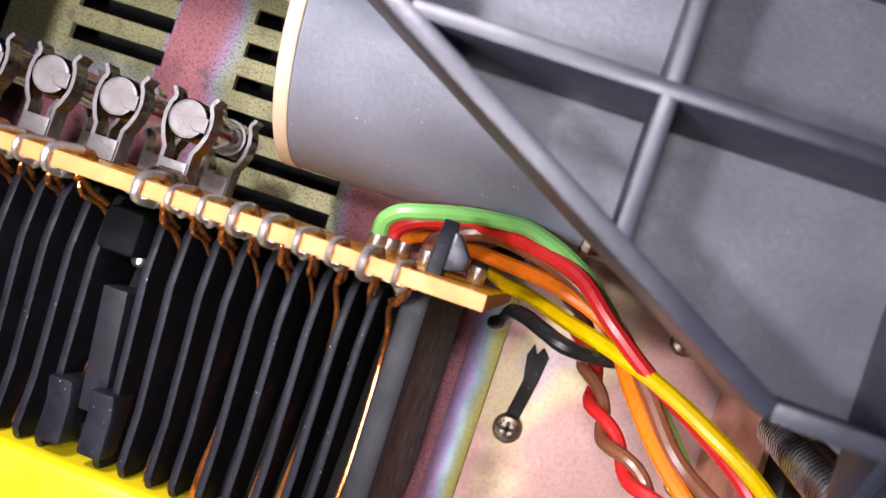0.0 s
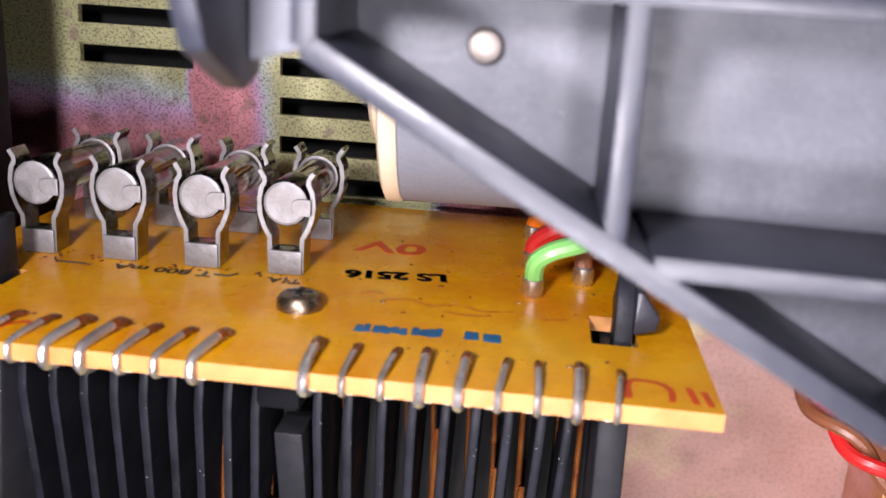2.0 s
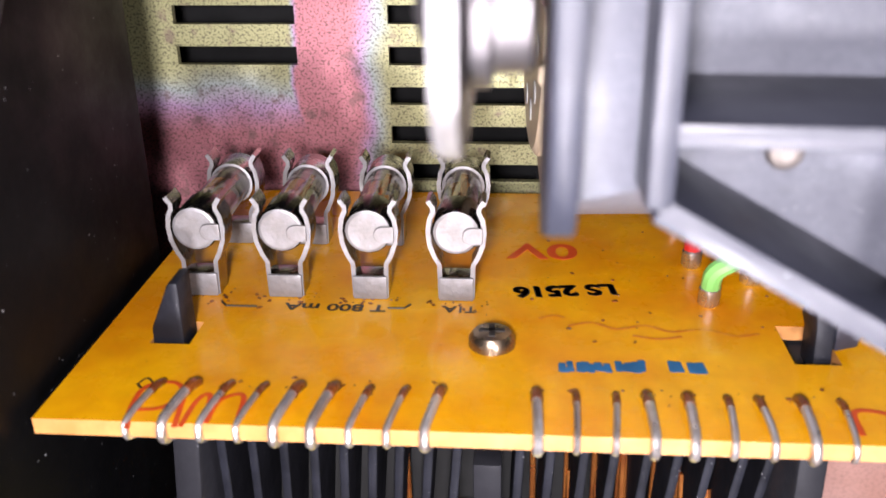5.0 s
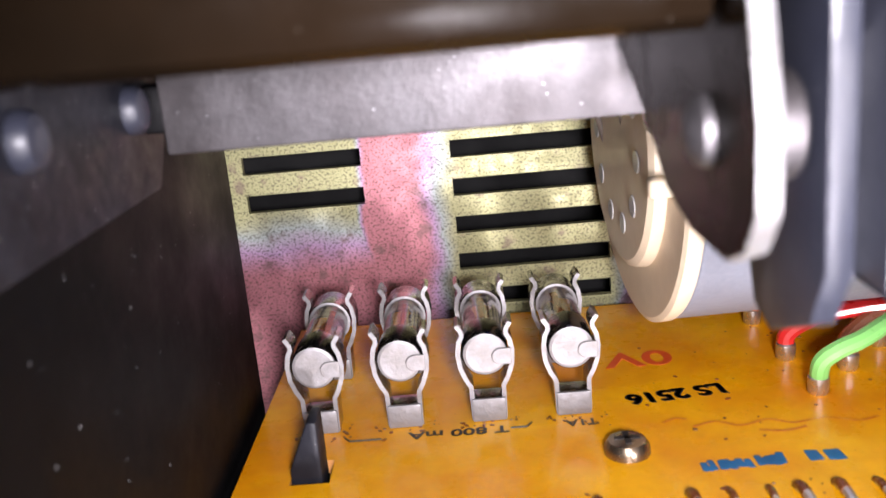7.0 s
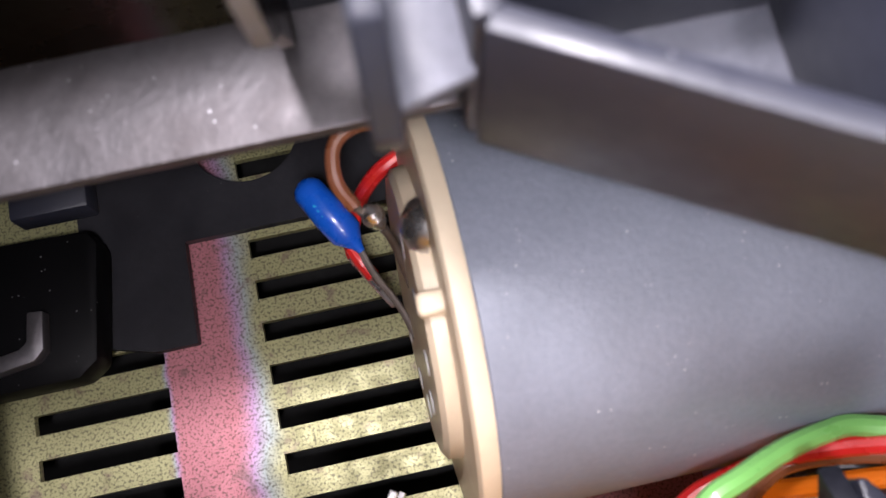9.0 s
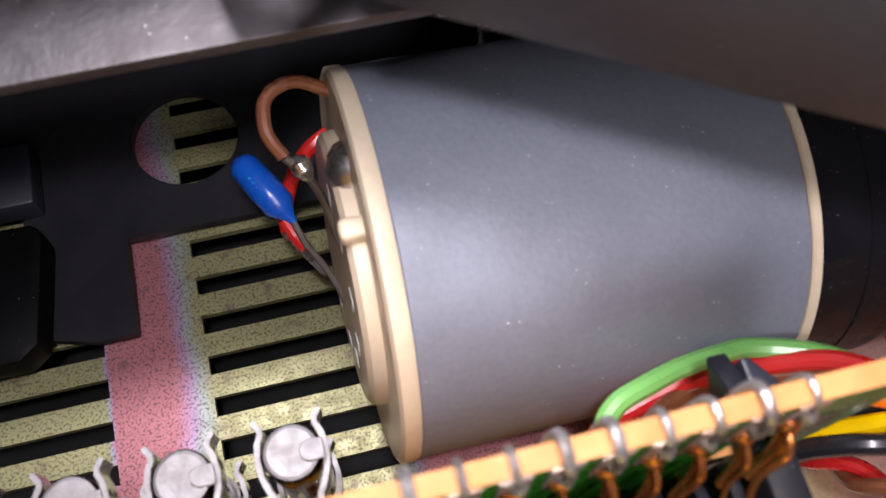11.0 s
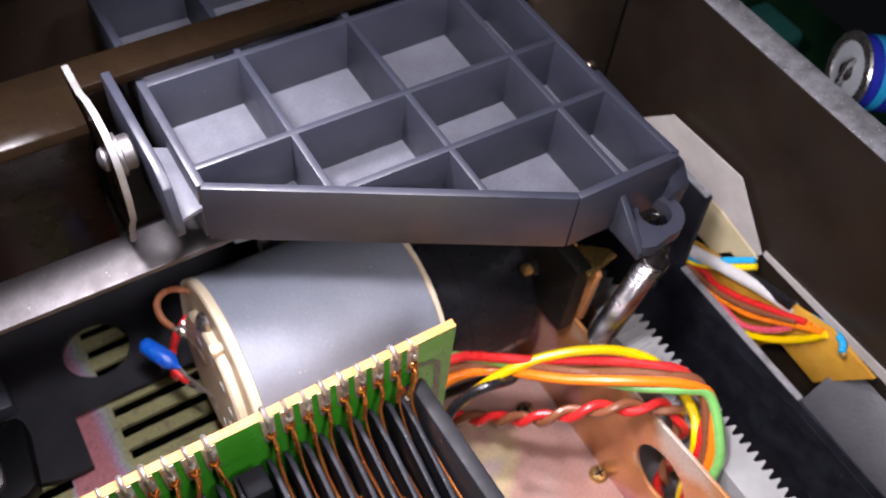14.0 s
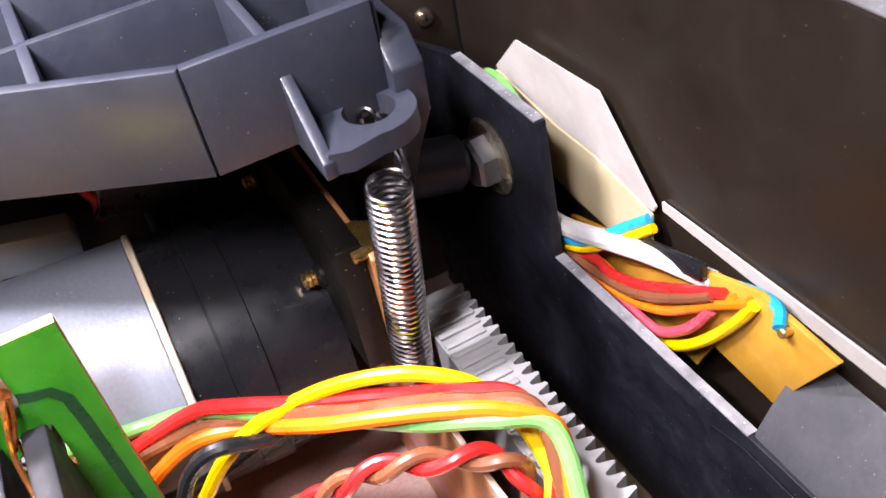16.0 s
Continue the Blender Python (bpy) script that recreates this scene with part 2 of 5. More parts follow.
def plate_material():
    """Chromate-passivated steel: olive near the slots, blue-grey and rose away from them, with dark grain."""
    m = bpy.data.materials.new("iridescent_passivated_steel")
    m.use_nodes = True
    nodes, link = m.node_tree.nodes, m.node_tree.links.new
    b = nodes["Principled BSDF"]
    place = nodes.new("ShaderNodeTexCoord").outputs["Object"]
    axes = nodes.new("ShaderNodeSeparateXYZ")
    link(place, axes.inputs[0])

    def noisy(scale, detail=4.0):
        n = nodes.new("ShaderNodeTexNoise")
        n.inputs["Scale"].default_value, n.inputs["Detail"].default_value = scale, detail
        link(place, n.inputs["Vector"])
        return n.outputs["Fac"]

    def ramp(fac, lo, hi, a=0.0, z=1.0):
        n = nodes.new("ShaderNodeMapRange")
        n.interpolation_type = "SMOOTHSTEP"
        n.inputs[1].default_value, n.inputs[2].default_value, n.inputs[3].default_value, n.inputs[4].default_value = lo, hi, a, z
        link(fac, n.inputs[0])
        return n.outputs[0]

    def calc(op, a, c):
        n = nodes.new("ShaderNodeMath")
        n.operation = op
        for value, slot in ((a, n.inputs[0]), (c, n.inputs[1])):
            if isinstance(value, float):
                slot.default_value = value
            else:
                link(value, slot)
        return n.outputs[0]

    wob = calc("MULTIPLY", calc("SUBTRACT", noisy(90), 0.5), 0.006)
    x, y = calc("ADD", axes.outputs[0], wob), calc("ADD", axes.outputs[1], wob)
    column = calc("MULTIPLY", ramp(x, -0.0203, -0.0262), ramp(x, -0.0352, -0.0335))
    below = calc("MULTIPLY", ramp(y, 0.0185, 0.0075), ramp(x, -0.0203, -0.0262))
    right = ramp(x, 0.0018, 0.006)
    amount = calc("MAXIMUM", calc("MAXIMUM", column, below), right)
    colours = nodes.new("ShaderNodeValToRGB")
    link(amount, colours.inputs[0])
    stops = colours.color_ramp.elements
    stops[0].position, stops[0].color = 0.0, (0.35, 0.34, 0.17, 1)
    stops[1].position, stops[1].color = 1.0, (0.46, 0.175, 0.2, 1)
    for at, colour in ((0.3, (0.34, 0.38, 0.36, 1)), (0.62, (0.42, 0.27, 0.42, 1))):
        stops.new(at).color = colour
    grain = noisy(2700, 3)
    dark = nodes.new("ShaderNodeMix")
    dark.data_type = "RGBA"
    link(ramp(grain, 0.45, 0.68, 0.0, 0.75), dark.inputs["Factor"])
    link(colours.outputs[0], dark.inputs["A"])
    dark.inputs["B"].default_value = (0.06, 0.05, 0.035, 1)
    spots = nodes.new("ShaderNodeMix")
    spots.data_type = "RGBA"
    link(ramp(noisy(330, 3), 0.57, 0.72, 0.0, 0.65), spots.inputs["Factor"])
    link(dark.outputs["Result"], spots.inputs["A"])
    spots.inputs["B"].default_value = (0.16, 0.1, 0.09, 1)
    link(spots.outputs["Result"], b.inputs["Base Color"])
    b.inputs["Metallic"].default_value = 0.45
    link(ramp(noisy(500), 0.3, 0.7, 0.38, 0.58), b.inputs["Roughness"])
    bump = nodes.new("ShaderNodeBump")
    bump.inputs["Strength"].default_value, bump.inputs["Distance"].default_value = 0.25, 0.0001
    link(grain, bump.inputs["Height"])
    link(bump.outputs[0], b.inputs["Normal"])
    return m


def glass_material():
    m = bpy.data.materials.new("fuse_glass")
    m.use_nodes = True
    b = m.node_tree.nodes["Principled BSDF"]
    b.inputs["Base Color"].default_value = (0.6, 0.56, 0.53, 1)
    b.inputs["Roughness"].default_value, b.inputs["Transmission Weight"].default_value, b.inputs["IOR"].default_value = 0.03, 1.0, 1.45
    return m


def tarnished(name, stops, scale, across=False):
    """Passivated sheet steel whose tint drifts from one colour to the next over a few centimetres."""
    m = material(name, (0.4, 0.3, 0.3), 0.42, 0.45, None, 1300, 60, 0.2, 0.25)
    nodes, link = m.node_tree.nodes, m.node_tree.links.new
    place = nodes.new("ShaderNodeTexCoord").outputs["Object"]
    drift = nodes.new("ShaderNodeTexNoise")
    drift.inputs["Scale"].default_value, drift.inputs["Detail"].default_value = scale, 3
    link(place, drift.inputs["Vector"])
    tint = nodes.new("ShaderNodeValToRGB")
    row = tint.color_ramp.elements
    row[0].position, row[0].color = stops[0][0], (*stops[0][1], 1)
    row[1].position, row[1].color = stops[-1][0], (*stops[-1][1], 1)
    for at, colour in stops[1:-1]:
        row.new(at).color = (*colour, 1)
    if across:
        # the tint follows the width of the piece, wavering along it
        box = nodes.new("ShaderNodeSeparateXYZ")
        link(nodes.new("ShaderNodeTexCoord").outputs["Generated"], box.inputs[0])
        waver = nodes.new("ShaderNodeMath")
        waver.operation = "MULTIPLY_ADD"
        link(drift.outputs["Fac"], waver.inputs[0])
        waver.inputs[1].default_value = 0.9
        link(box.outputs[0], waver.inputs[2])
        lower = nodes.new("ShaderNodeMath")
        lower.operation = "SUBTRACT"
        link(waver.outputs[0], lower.inputs[0])
        lower.inputs[1].default_value = 0.42
        link(lower.outputs[0], tint.inputs[0])
    else:
        link(drift.outputs["Fac"], tint.inputs[0])
    fine = nodes.new("ShaderNodeTexNoise")
    fine.inputs["Scale"].default_value, fine.inputs["Detail"].default_value = 1500, 3
    link(place, fine.inputs["Vector"])
    dull = nodes.new("ShaderNodeMapRange")
    dull.inputs[1].default_value, dull.inputs[2].default_value, dull.inputs[4].default_value = 0.45, 0.75, 0.28
    link(fine.outputs["Fac"], dull.inputs[0])
    mixed = nodes.new("ShaderNodeMix")
    mixed.data_type = "RGBA"
    link(dull.outputs[0], mixed.inputs["Factor"])
    link(tint.outputs[0], mixed.inputs["A"])
    mixed.inputs["B"].default_value = (0.14, 0.1, 0.08, 1)
    link(mixed.outputs["Result"], nodes["Principled BSDF"].inputs["Base Color"])
    return m


def insulation(name, colour):
    return material(name, colour, 0.3, 0, tuple(c * 0.85 for c in colour), 700, 120, 0.05, 0.08, coat=0.2)


M.update({
    "plate": plate_material(),
    "glass": glass_material(),
    "rose": tarnished("rose_passivated_steel", ((0.3, (0.5, 0.45, 0.4)), (0.42, (0.55, 0.34, 0.3)), (0.56, (0.52, 0.31, 0.26)), (0.66, (0.58, 0.47, 0.27)), (0.76, (0.4, 0.3, 0.38))), 32),
    "violet": tarnished("violet_passivated_steel", ((0.12, (0.42, 0.24, 0.4)), (0.42, (0.4, 0.29, 0.52)), (0.62, (0.3, 0.42, 0.46)), (0.78, (0.42, 0.48, 0.3)), (0.95, (0.6, 0.55, 0.14))), 45, across=True),
    "bronze": tarnished("bronze_passivated_steel", ((0.32, (0.6, 0.5, 0.42)), (0.42, (0.55, 0.24, 0.08)), (0.54, (0.5, 0.21, 0.09)), (0.63, (0.62, 0.3, 0.3)), (0.74, (0.6, 0.42, 0.1))), 38),
    "gold": material("golden_passivated_steel", (0.4, 0.27, 0.09), 0.25, 0.9, (0.4, 0.25, 0.07), 1200, 120, 0.3, 0.3),
    "sand": material("dusty_dark_bronze_steel", (0.006, 0.005, 0.004), 0.5, 0.0, (0.006, 0.005, 0.004), 1200, 80, 0.4, 0.4, specks=1.0, spec=0.2, speck_colour=(0.75, 0.58, 0.25), speck_scale=1000, speck_from=0.4, speck_size=0.5),
    "gloss": material("glossy_black_enamel", (0.008, 0.008, 0.01), 0.28, 0, (0.012, 0.012, 0.014), 900, 60, 0.05, 0.2, spec=0.3, coat=0.1, specks=0.9, speck_colour=(0.5, 0.47, 0.42), speck_scale=900, speck_from=0.5, speck_size=0.42),
    "dark": material("dark_brown_case_wall", (0.013, 0.0088, 0.0062), 0.38, 0, (0.02, 0.0135, 0.0092), 900, 40, 0.1, 0.25, specks=0.45, speck_colour=(0.35, 0.3, 0.25)),
    "white": material("white_nylon", (0.36, 0.36, 0.36), 0.45, 0, (0.31, 0.31, 0.31), 500, 90, 0.08, 0.08),
    "card": material("grey_white_card", (0.42, 0.39, 0.37), 0.8, 0, (0.35, 0.32, 0.3), 900, 90, 0.15, 0.15),
    "creamcard": material("cream_card", (0.52, 0.45, 0.28), 0.75, 0, (0.45, 0.38, 0.23), 900, 90, 0.12, 0.12),
    "yellowboard": material("ochre_laminate", (0.55, 0.29, 0.035), 0.4, 0, (0.42, 0.2, 0.02), 700, 120, 0.1, 0.2),
    "tape": material("black_cloth_tape", (0.062, 0.062, 0.069), 0.42, 0, (0.085, 0.085, 0.095), 1200, 70, 0.4, 0.3, specks=0.3),
    "yellowtape": material("yellow_winding_tape", (0.85, 0.68, 0.01), 0.35, 0, (0.8, 0.6, 0.01), 500, 60, 0.05, 0.06, coat=0.3),
    "screw": material("brown_plated_screw", (0.35, 0.27, 0.19), 0.28, 0.95, (0.25, 0.19, 0.13), 900, 200, 0.1, 0.25),
    "brass": material("brass", (0.7, 0.5, 0.2), 0.3, 0.95, (0.5, 0.36, 0.14), 900, 200, 0.1, 0.2),
    "ink_black": material("black_ink", (0.015, 0.012, 0.012), 0.5, 0, None, 900, 300, 0.0, 0.3),
    "ink_red": material("red_marker_ink", (0.62, 0.07, 0.01), 0.5, 0, None, 900, 300, 0.0, 0.2),
    "ink_blue": material("blue_ink", (0.01, 0.13, 0.3), 0.5, 0, None, 900, 300, 0.0, 0.3),
    "darkgreen": material("dark_solder_mask", (0.006, 0.03, 0.012), 0.35, 0, (0.004, 0.02, 0.009), 500, 60, 0.1, 0.3, specks=0.5),
    "track": material("dark_green_copper_track", (0.012, 0.06, 0.02), 0.3, 0, None, 900, 300, 0.1, 0.2, coat=0.3),
    # coppery second colour paints in reflections of the copper wires
    "solder": material("solder_pads", (0.56, 0.53, 0.5), 0.35, 0.7, (0.5, 0.27, 0.15), 900, 300, 0.4, 0.3),
    "blue": material("blue_epoxy", (0.008, 0.1, 0.55), 0.28, 0, (0.006, 0.08, 0.48), 500, 200, 0.05, 0.1, coat=0.3),
    "bluecan": material("blue_plastic_sleeve", (0.02, 0.03, 0.35), 0.3, 0, (0.015, 0.025, 0.3), 500, 100, 0.03, 0.1, coat=0.3),
    "lead": material("dull_lead_wire", (0.26, 0.23, 0.21), 0.52, 0.9, (0.2, 0.17, 0.14), 900, 300, 0.1, 0.2),
    "w_green": insulation("green_insulation", (0.2, 0.5, 0.13)),
    "w_red": insulation("red_insulation", (0.6, 0.02, 0.02)),
    "w_brown": insulation("brown_insulation", (0.21, 0.075, 0.035)),
    "w_orange": insulation("orange_insulation", (0.85, 0.2, 0.01)),
    "w_yellow": insulation("yellow_insulation", (0.85, 0.56, 0.0)),
    "w_black": insulation("black_insulation", (0.012, 0.012, 0.013)),
    "w_white": insulation("white_insulation", (0.55, 0.54, 0.53)),
    "w_sky": insulation("light_blue_insulation", (0.02, 0.35, 0.65)),
    "w_pink": insulation("pink_insulation", (0.65, 0.08, 0.12)),
    "cream_metal": material("yellow_plated_steel", (0.6, 0.55, 0.42), 0.3, 0.9, None, 900, 100, 0.1, 0.2),
    "capmetal": material("dull_plated_cap", (0.33, 0.325, 0.335), 0.55, 0.6, (0.24, 0.225, 0.22), 1500, 330, 0.35, 0.35, specks=0.6, speck_colour=(0.12, 0.1, 0.09), speck_size=0.6),
    # near-black that stands for depth where no light reaches
    "void": material("painted_unlit_black", (0.003, 0.003, 0.003), 0.9, 0, None, 300, 40, 0.0, 0.2),
    "rim": material("worn_pale_rim", (0.3, 0.3, 0.32), 0.6, 0, (0.12, 0.12, 0.13), 900, 260, 0.4, 0.5, specks=1.0, speck_from=0.45),
    "pale": material("pale_grey_plastic", (0.42, 0.45, 0.48), 0.5, 0, (0.36, 0.38, 0.4), 600, 60, 0.1, 0.15, specks=0.4),
    "steelblue": material("blue_grey_steel", (0.16, 0.17, 0.26), 0.3, 0.7, (0.12, 0.13, 0.2), 900, 60, 0.1, 0.2),
    "stain": material("dried_flux", (0.55, 0.15, 0.006), 0.3, 0, (0.68, 0.25, 0.008), 900, 400, 0.1, 0.2, coat=0.3),
    "teal": material("teal_component", (0.01, 0.07, 0.06), 0.5, 0, None, 500, 100, 0.05, 0.2),
})

# ---- setting: bottom plate, walls ----
def rect(x0, x1, z0, z1):
    return [(x0, z0), (x1, z0), (x1, z1), (x0, z1)]


def bm_cut_plate(outline, cuts, y0, y1):
    """A plate across y with polygon cut-outs."""
    own = bmesh.new()
    edges = []
    for loop in [outline, *cuts]:
        vs = [own.verts.new((u, y0, v)) for u, v in loop]
        edges += [own.edges.new((vs[i], vs[(i + 1) % len(vs)])) for i in range(len(vs))]
    bmesh.ops.triangle_fill(own, edges=edges, use_beauty=True)
    got = bmesh.ops.extrude_face_region(own, geom=own.faces[:])
    for v in [g for g in got["geom"] if isinstance(g, bmesh.types.BMVert)]:
        v.co.y += y1 - y0
    bmesh.ops.recalc_face_normals(own, faces=own.faces)
    return own


SLOT_TOP, SLOT_STEP, SLOT_HIGH = 3.244, 0.584, 0.265
cuts = []
for k in range(-8, 6):
    top = SLOT_TOP - SLOT_STEP * k
    cuts.append(rect(-2.065, 0.235, top - SLOT_HIGH, top))
    if k <= 2:
        cuts.append(rect(-5.17, -3.4, top - SLOT_HIGH, top))
solid("floor", bm_cut_plate(rect(-6.4, 3.1, -9, 9.5), cuts, FLOOR, FLOOR + 0.12), M["plate"], "slotted iridescent passivated steel bottom plate", "bottom plate", kind="structure", smooth=False)
solid("floor_strip", bm_box(3.104, 3.64, FLOOR - 0.02, FLOOR + 0.12, -9, 9.5, 0.01), M["violet"], "violet and yellow passivated steel flange strip", "bottom plate", kind="structure")
solid("floor_right", bm_prism(rect(3.65, 11.2, -9, 9.5), FLOOR, FLOOR + 0.12), M["rose"], "rose passivated steel bottom plate", "bottom plate", kind="structure", smooth=False)
# sheet added below the slots, black to give them unlit depth
solid("case_bottom", bm_box(-9, 20, FLOOR + 1.6, FLOOR + 1.8, -12, 13), M["void"], "case bottom painted black as unlit depth under the plate", "case", kind="structure")

# left case wall, with its raised plate
solid("wall_left", bm_prism([(-3.2, -9), (3.68, -9), (3.68, 9.4), (-3.2, 9.4)], -4.95, -4.66, "x", 0.03), M["case"], "dusty glossy black plastic case wall", "wall", kind="structure")
raised = thing("wall_cover", (-4.6, 0.0, 4.2), "black plastic cover plate screwed to the case wall", "cover plate")
part("plate", bm_prism([(0.78, 3.4), (1.6, 4.5), (1.6, 8.5), (-3.0, 8.5), (-3.0, 3.5), (-2.2, 3.46)], -4.66, -4.5, "x", 0.04), M["bobbin"], raised)


def bm_screw_head(x, y, z, way, r):
    """A pan head with a cross recess, on an axis."""
    way, a, b = frame_of(way)
    bm = bm_turned((x, y, z), way, [(0, r), (r * 0.35, r * 0.98), (r * 0.6, r * 0.8), (r * 0.68, r * 0.45)], 24)
    return bm


def add_cross(name, x, y, z, way, r, parent):
    # no hollow is cut: a thin black cross stands for the recess's shade
    way, a, b = frame_of(way)
    c = Vector((x, y, z)) + way * r * 0.66
    bm = bmesh.new()
    for u, v in ((a, b), (b, a)):
        vs = [bm.verts.new(c + u * r * 0.55 * s + v * r * 0.13 * q + way * h) for h in (0, r * 0.06) for s, q in ((-1, -1), (1, -1), (1, 1), (-1, 1))]
        bm.faces.new(vs[4:])
        for i in range(4):
            bm.faces.new((vs[i], vs[(i + 1) % 4], vs[4 + (i + 1) % 4], vs[4 + i]))
    bmesh.ops.recalc_face_normals(bm, faces=bm.faces)
    return part(name, bm, M["ink_black"], parent, "raised cross painted black as recess shade")


def screw(x, y, z, way, r, label, group="", mat="screw"):
    s = thing("screw", (x, y, z), label, "screw", group)
    part("head", bm_screw_head(x, y, z, way, r), M[mat], s)
    add_cross("recess", x, y, z, way, r, s)
    return s


for y, z in ((0.28, 4.15), (-1.65, 4.22)):
    part("screw_head", bm_screw_head(-4.5, y, z, (1, 0, 0), 0.2), M["lever"], raised, "dull domed screw head")

# right side: the tall dark case wall, its rim, and the return wall
solid("wall_right", bm_box(10.9, 11.55, -2.15, FLOOR, -9, 4.8, 0.05), M["dark"], "tall dark brown case wall with a grey rim", "wall", kind="structure")
solid("wall_rim", bm_box(10.92, 11.53, -2.2, -2.153, -9, 4.8, 0.01), M["rim"], "worn speckled grey wall rim", "rim", kind="structure")
solid("wall_return", bm_box(8.3, 10.895, -1.6, FLOOR, 4.82, 5.1, 0.03), M["dark"], "dark return wall of the compartment", "wall", kind="structure")
solid("wall_back", bm_box(-6.4, 10.9, -1.4, FLOOR, 9.5, 9.9, 0.03), M["dark"], "dark back wall of the case", "wall", kind="structure")
solid("wall_front", bm_box(-6.4, 10.9, 2.5, FLOOR, -9.4, -9, 0.03), M["dark"], "dark front wall of the case", "wall", kind="structure")
screw(10.3, 0.9, 4.82, (0, 0, -1), 0.17, "small dark plated screw in the dark return wall")

# black plastic base plate with a round window over the slots
hole = [(-1.84 + 0.76 * math.cos(a * math.tau / 40), 6.47 + 0.76 * math.sin(a * math.tau / 40)) for a in range(40)]
shape = [(-3.4, 3.67), (-2.86, 3.67), (-2.83, 5.05), (3.0, 5.05), (3.0, 9.45), (-4.6, 9.45), (-4.6, 6.7), (-4.2, 6.6), (-4.2, 3.9)]
base = thing("base_plate", (-2.5, 6.3, 6.0), "matt black plastic base plate with round window", "base plate")
part("plate", bm_cut_plate(shape, [hole], 6.18, 6.34), M["baseplastic"], base)
part("foot", bm_box(-4.0, -3.4, 6.34, FLOOR - 0.003, 7.0, 7.8, 0.02), M["bobbin"], base)
part("block", bm_box(-4.9, -3.88, 5.7, 6.178, 5.65, 6.6, 0.05), M["lever"], base, "slate grey raised block")
guide = thing("guide_plate", (-4.4, 6.2, 4.2), "rounded black plastic guide plate with a dull steel hook", "guide plate")
part("plate", bm_prism([(-5.6, 3.42), (-4.2, 3.42), (-3.95, 3.6), (-3.78, 5.1), (-3.9, 5.3), (-5.6, 5.35)], 5.6, 6.176, "y", 0.08), M["case"], guide)
part("hook", bm_prism([(-5.2, 3.62), (-4.62, 3.7), (-4.5, 3.82), (-4.46, 4.3), (-4.66, 4.32), (-4.7, 3.95), (-4.8, 3.88), (-5.2, 3.82)], 5.36, 5.598, "y", 0.03), M["steelgrey"], guide, "dull bent steel hook")

# ---- plate screws and earth tag ----
screw(4.12, FLOOR, -2.02, (0, -1, 0), 0.24, "brown plated cross-head screw in the bottom plate", "bottom plate screws")
screw(6.34, FLOOR, 0.2, (0, -1, 0), 0.24, "brown plated cross-head screw in the bottom plate", "bottom plate screws")
screw(6.92, FLOOR, -1.96, (0, -1, 0), 0.22, "bright plated cross-head screw at the bracket's fold", "bottom plate screws", "brass")
tag = thing("earth_tag", (4.2, 6.4, -1.3), "dark metal solder tag under the plate screw", "solder tag")
part("strip", bm_prism([(4.02, -1.85), (4.25, -1.85), (4.36, -1.15), (4.4, -0.75), (4.28, -0.6), (4.2, -0.75), (4.12, -0.6), (4.05, -0.8), (4.12, -1.2)], FLOOR - 0.06, FLOOR - 0.003, "y", 0.01), M["sand"], tag)

# ---- circuit board ----
P = 0.3333
WIRES = [-0.985 - P * k for k in range(8, -1, -1)] + [P * k for k in range(9)]
X0, X1, YB = -4.52, 3.54, 5.95
board = thing("circuit_board", (-0.5, 3.0, 0), "amber laminate circuit board with wrapped wire ends", "circuit board")
bm = bmesh.new()
edges = []
for loop in ([(X0, 0), (X1, 0), (X1, YB), (X0, YB)], [(-3.95, 1.39), (-3.53, 1.39), (-3.53, 1.87), (-3.95, 1.87)], [(2.5, 1.31), (2.95, 1.31), (2.95, 2.08), (2.5, 2.08)]):
    vs = [bm.verts.new((u, v, -0.08)) for u, v in loop]
    edges += [bm.edges.new((vs[i], vs[(i + 1) % 4])) for i in range(4)]
bmesh.ops.triangle_fill(bm, edges=edges, use_beauty=True)
got = bmesh.ops.extrude_face_region(bm, geom=bm.faces[:])
for v in [g for g in got["geom"] if isinstance(g, bmesh.types.BMVert)]:
    v.co.z = 0.08
bmesh.ops.recalc_face_normals(bm, faces=bm.faces)
for f in bm.faces:
    f.material_index = 1 if f.normal.z > 0.5 else 2 if f.normal.z < -0.5 else 0
part("laminate", bm, [M["boardedge"], M["board"], M["mask"]], board, smooth=False)

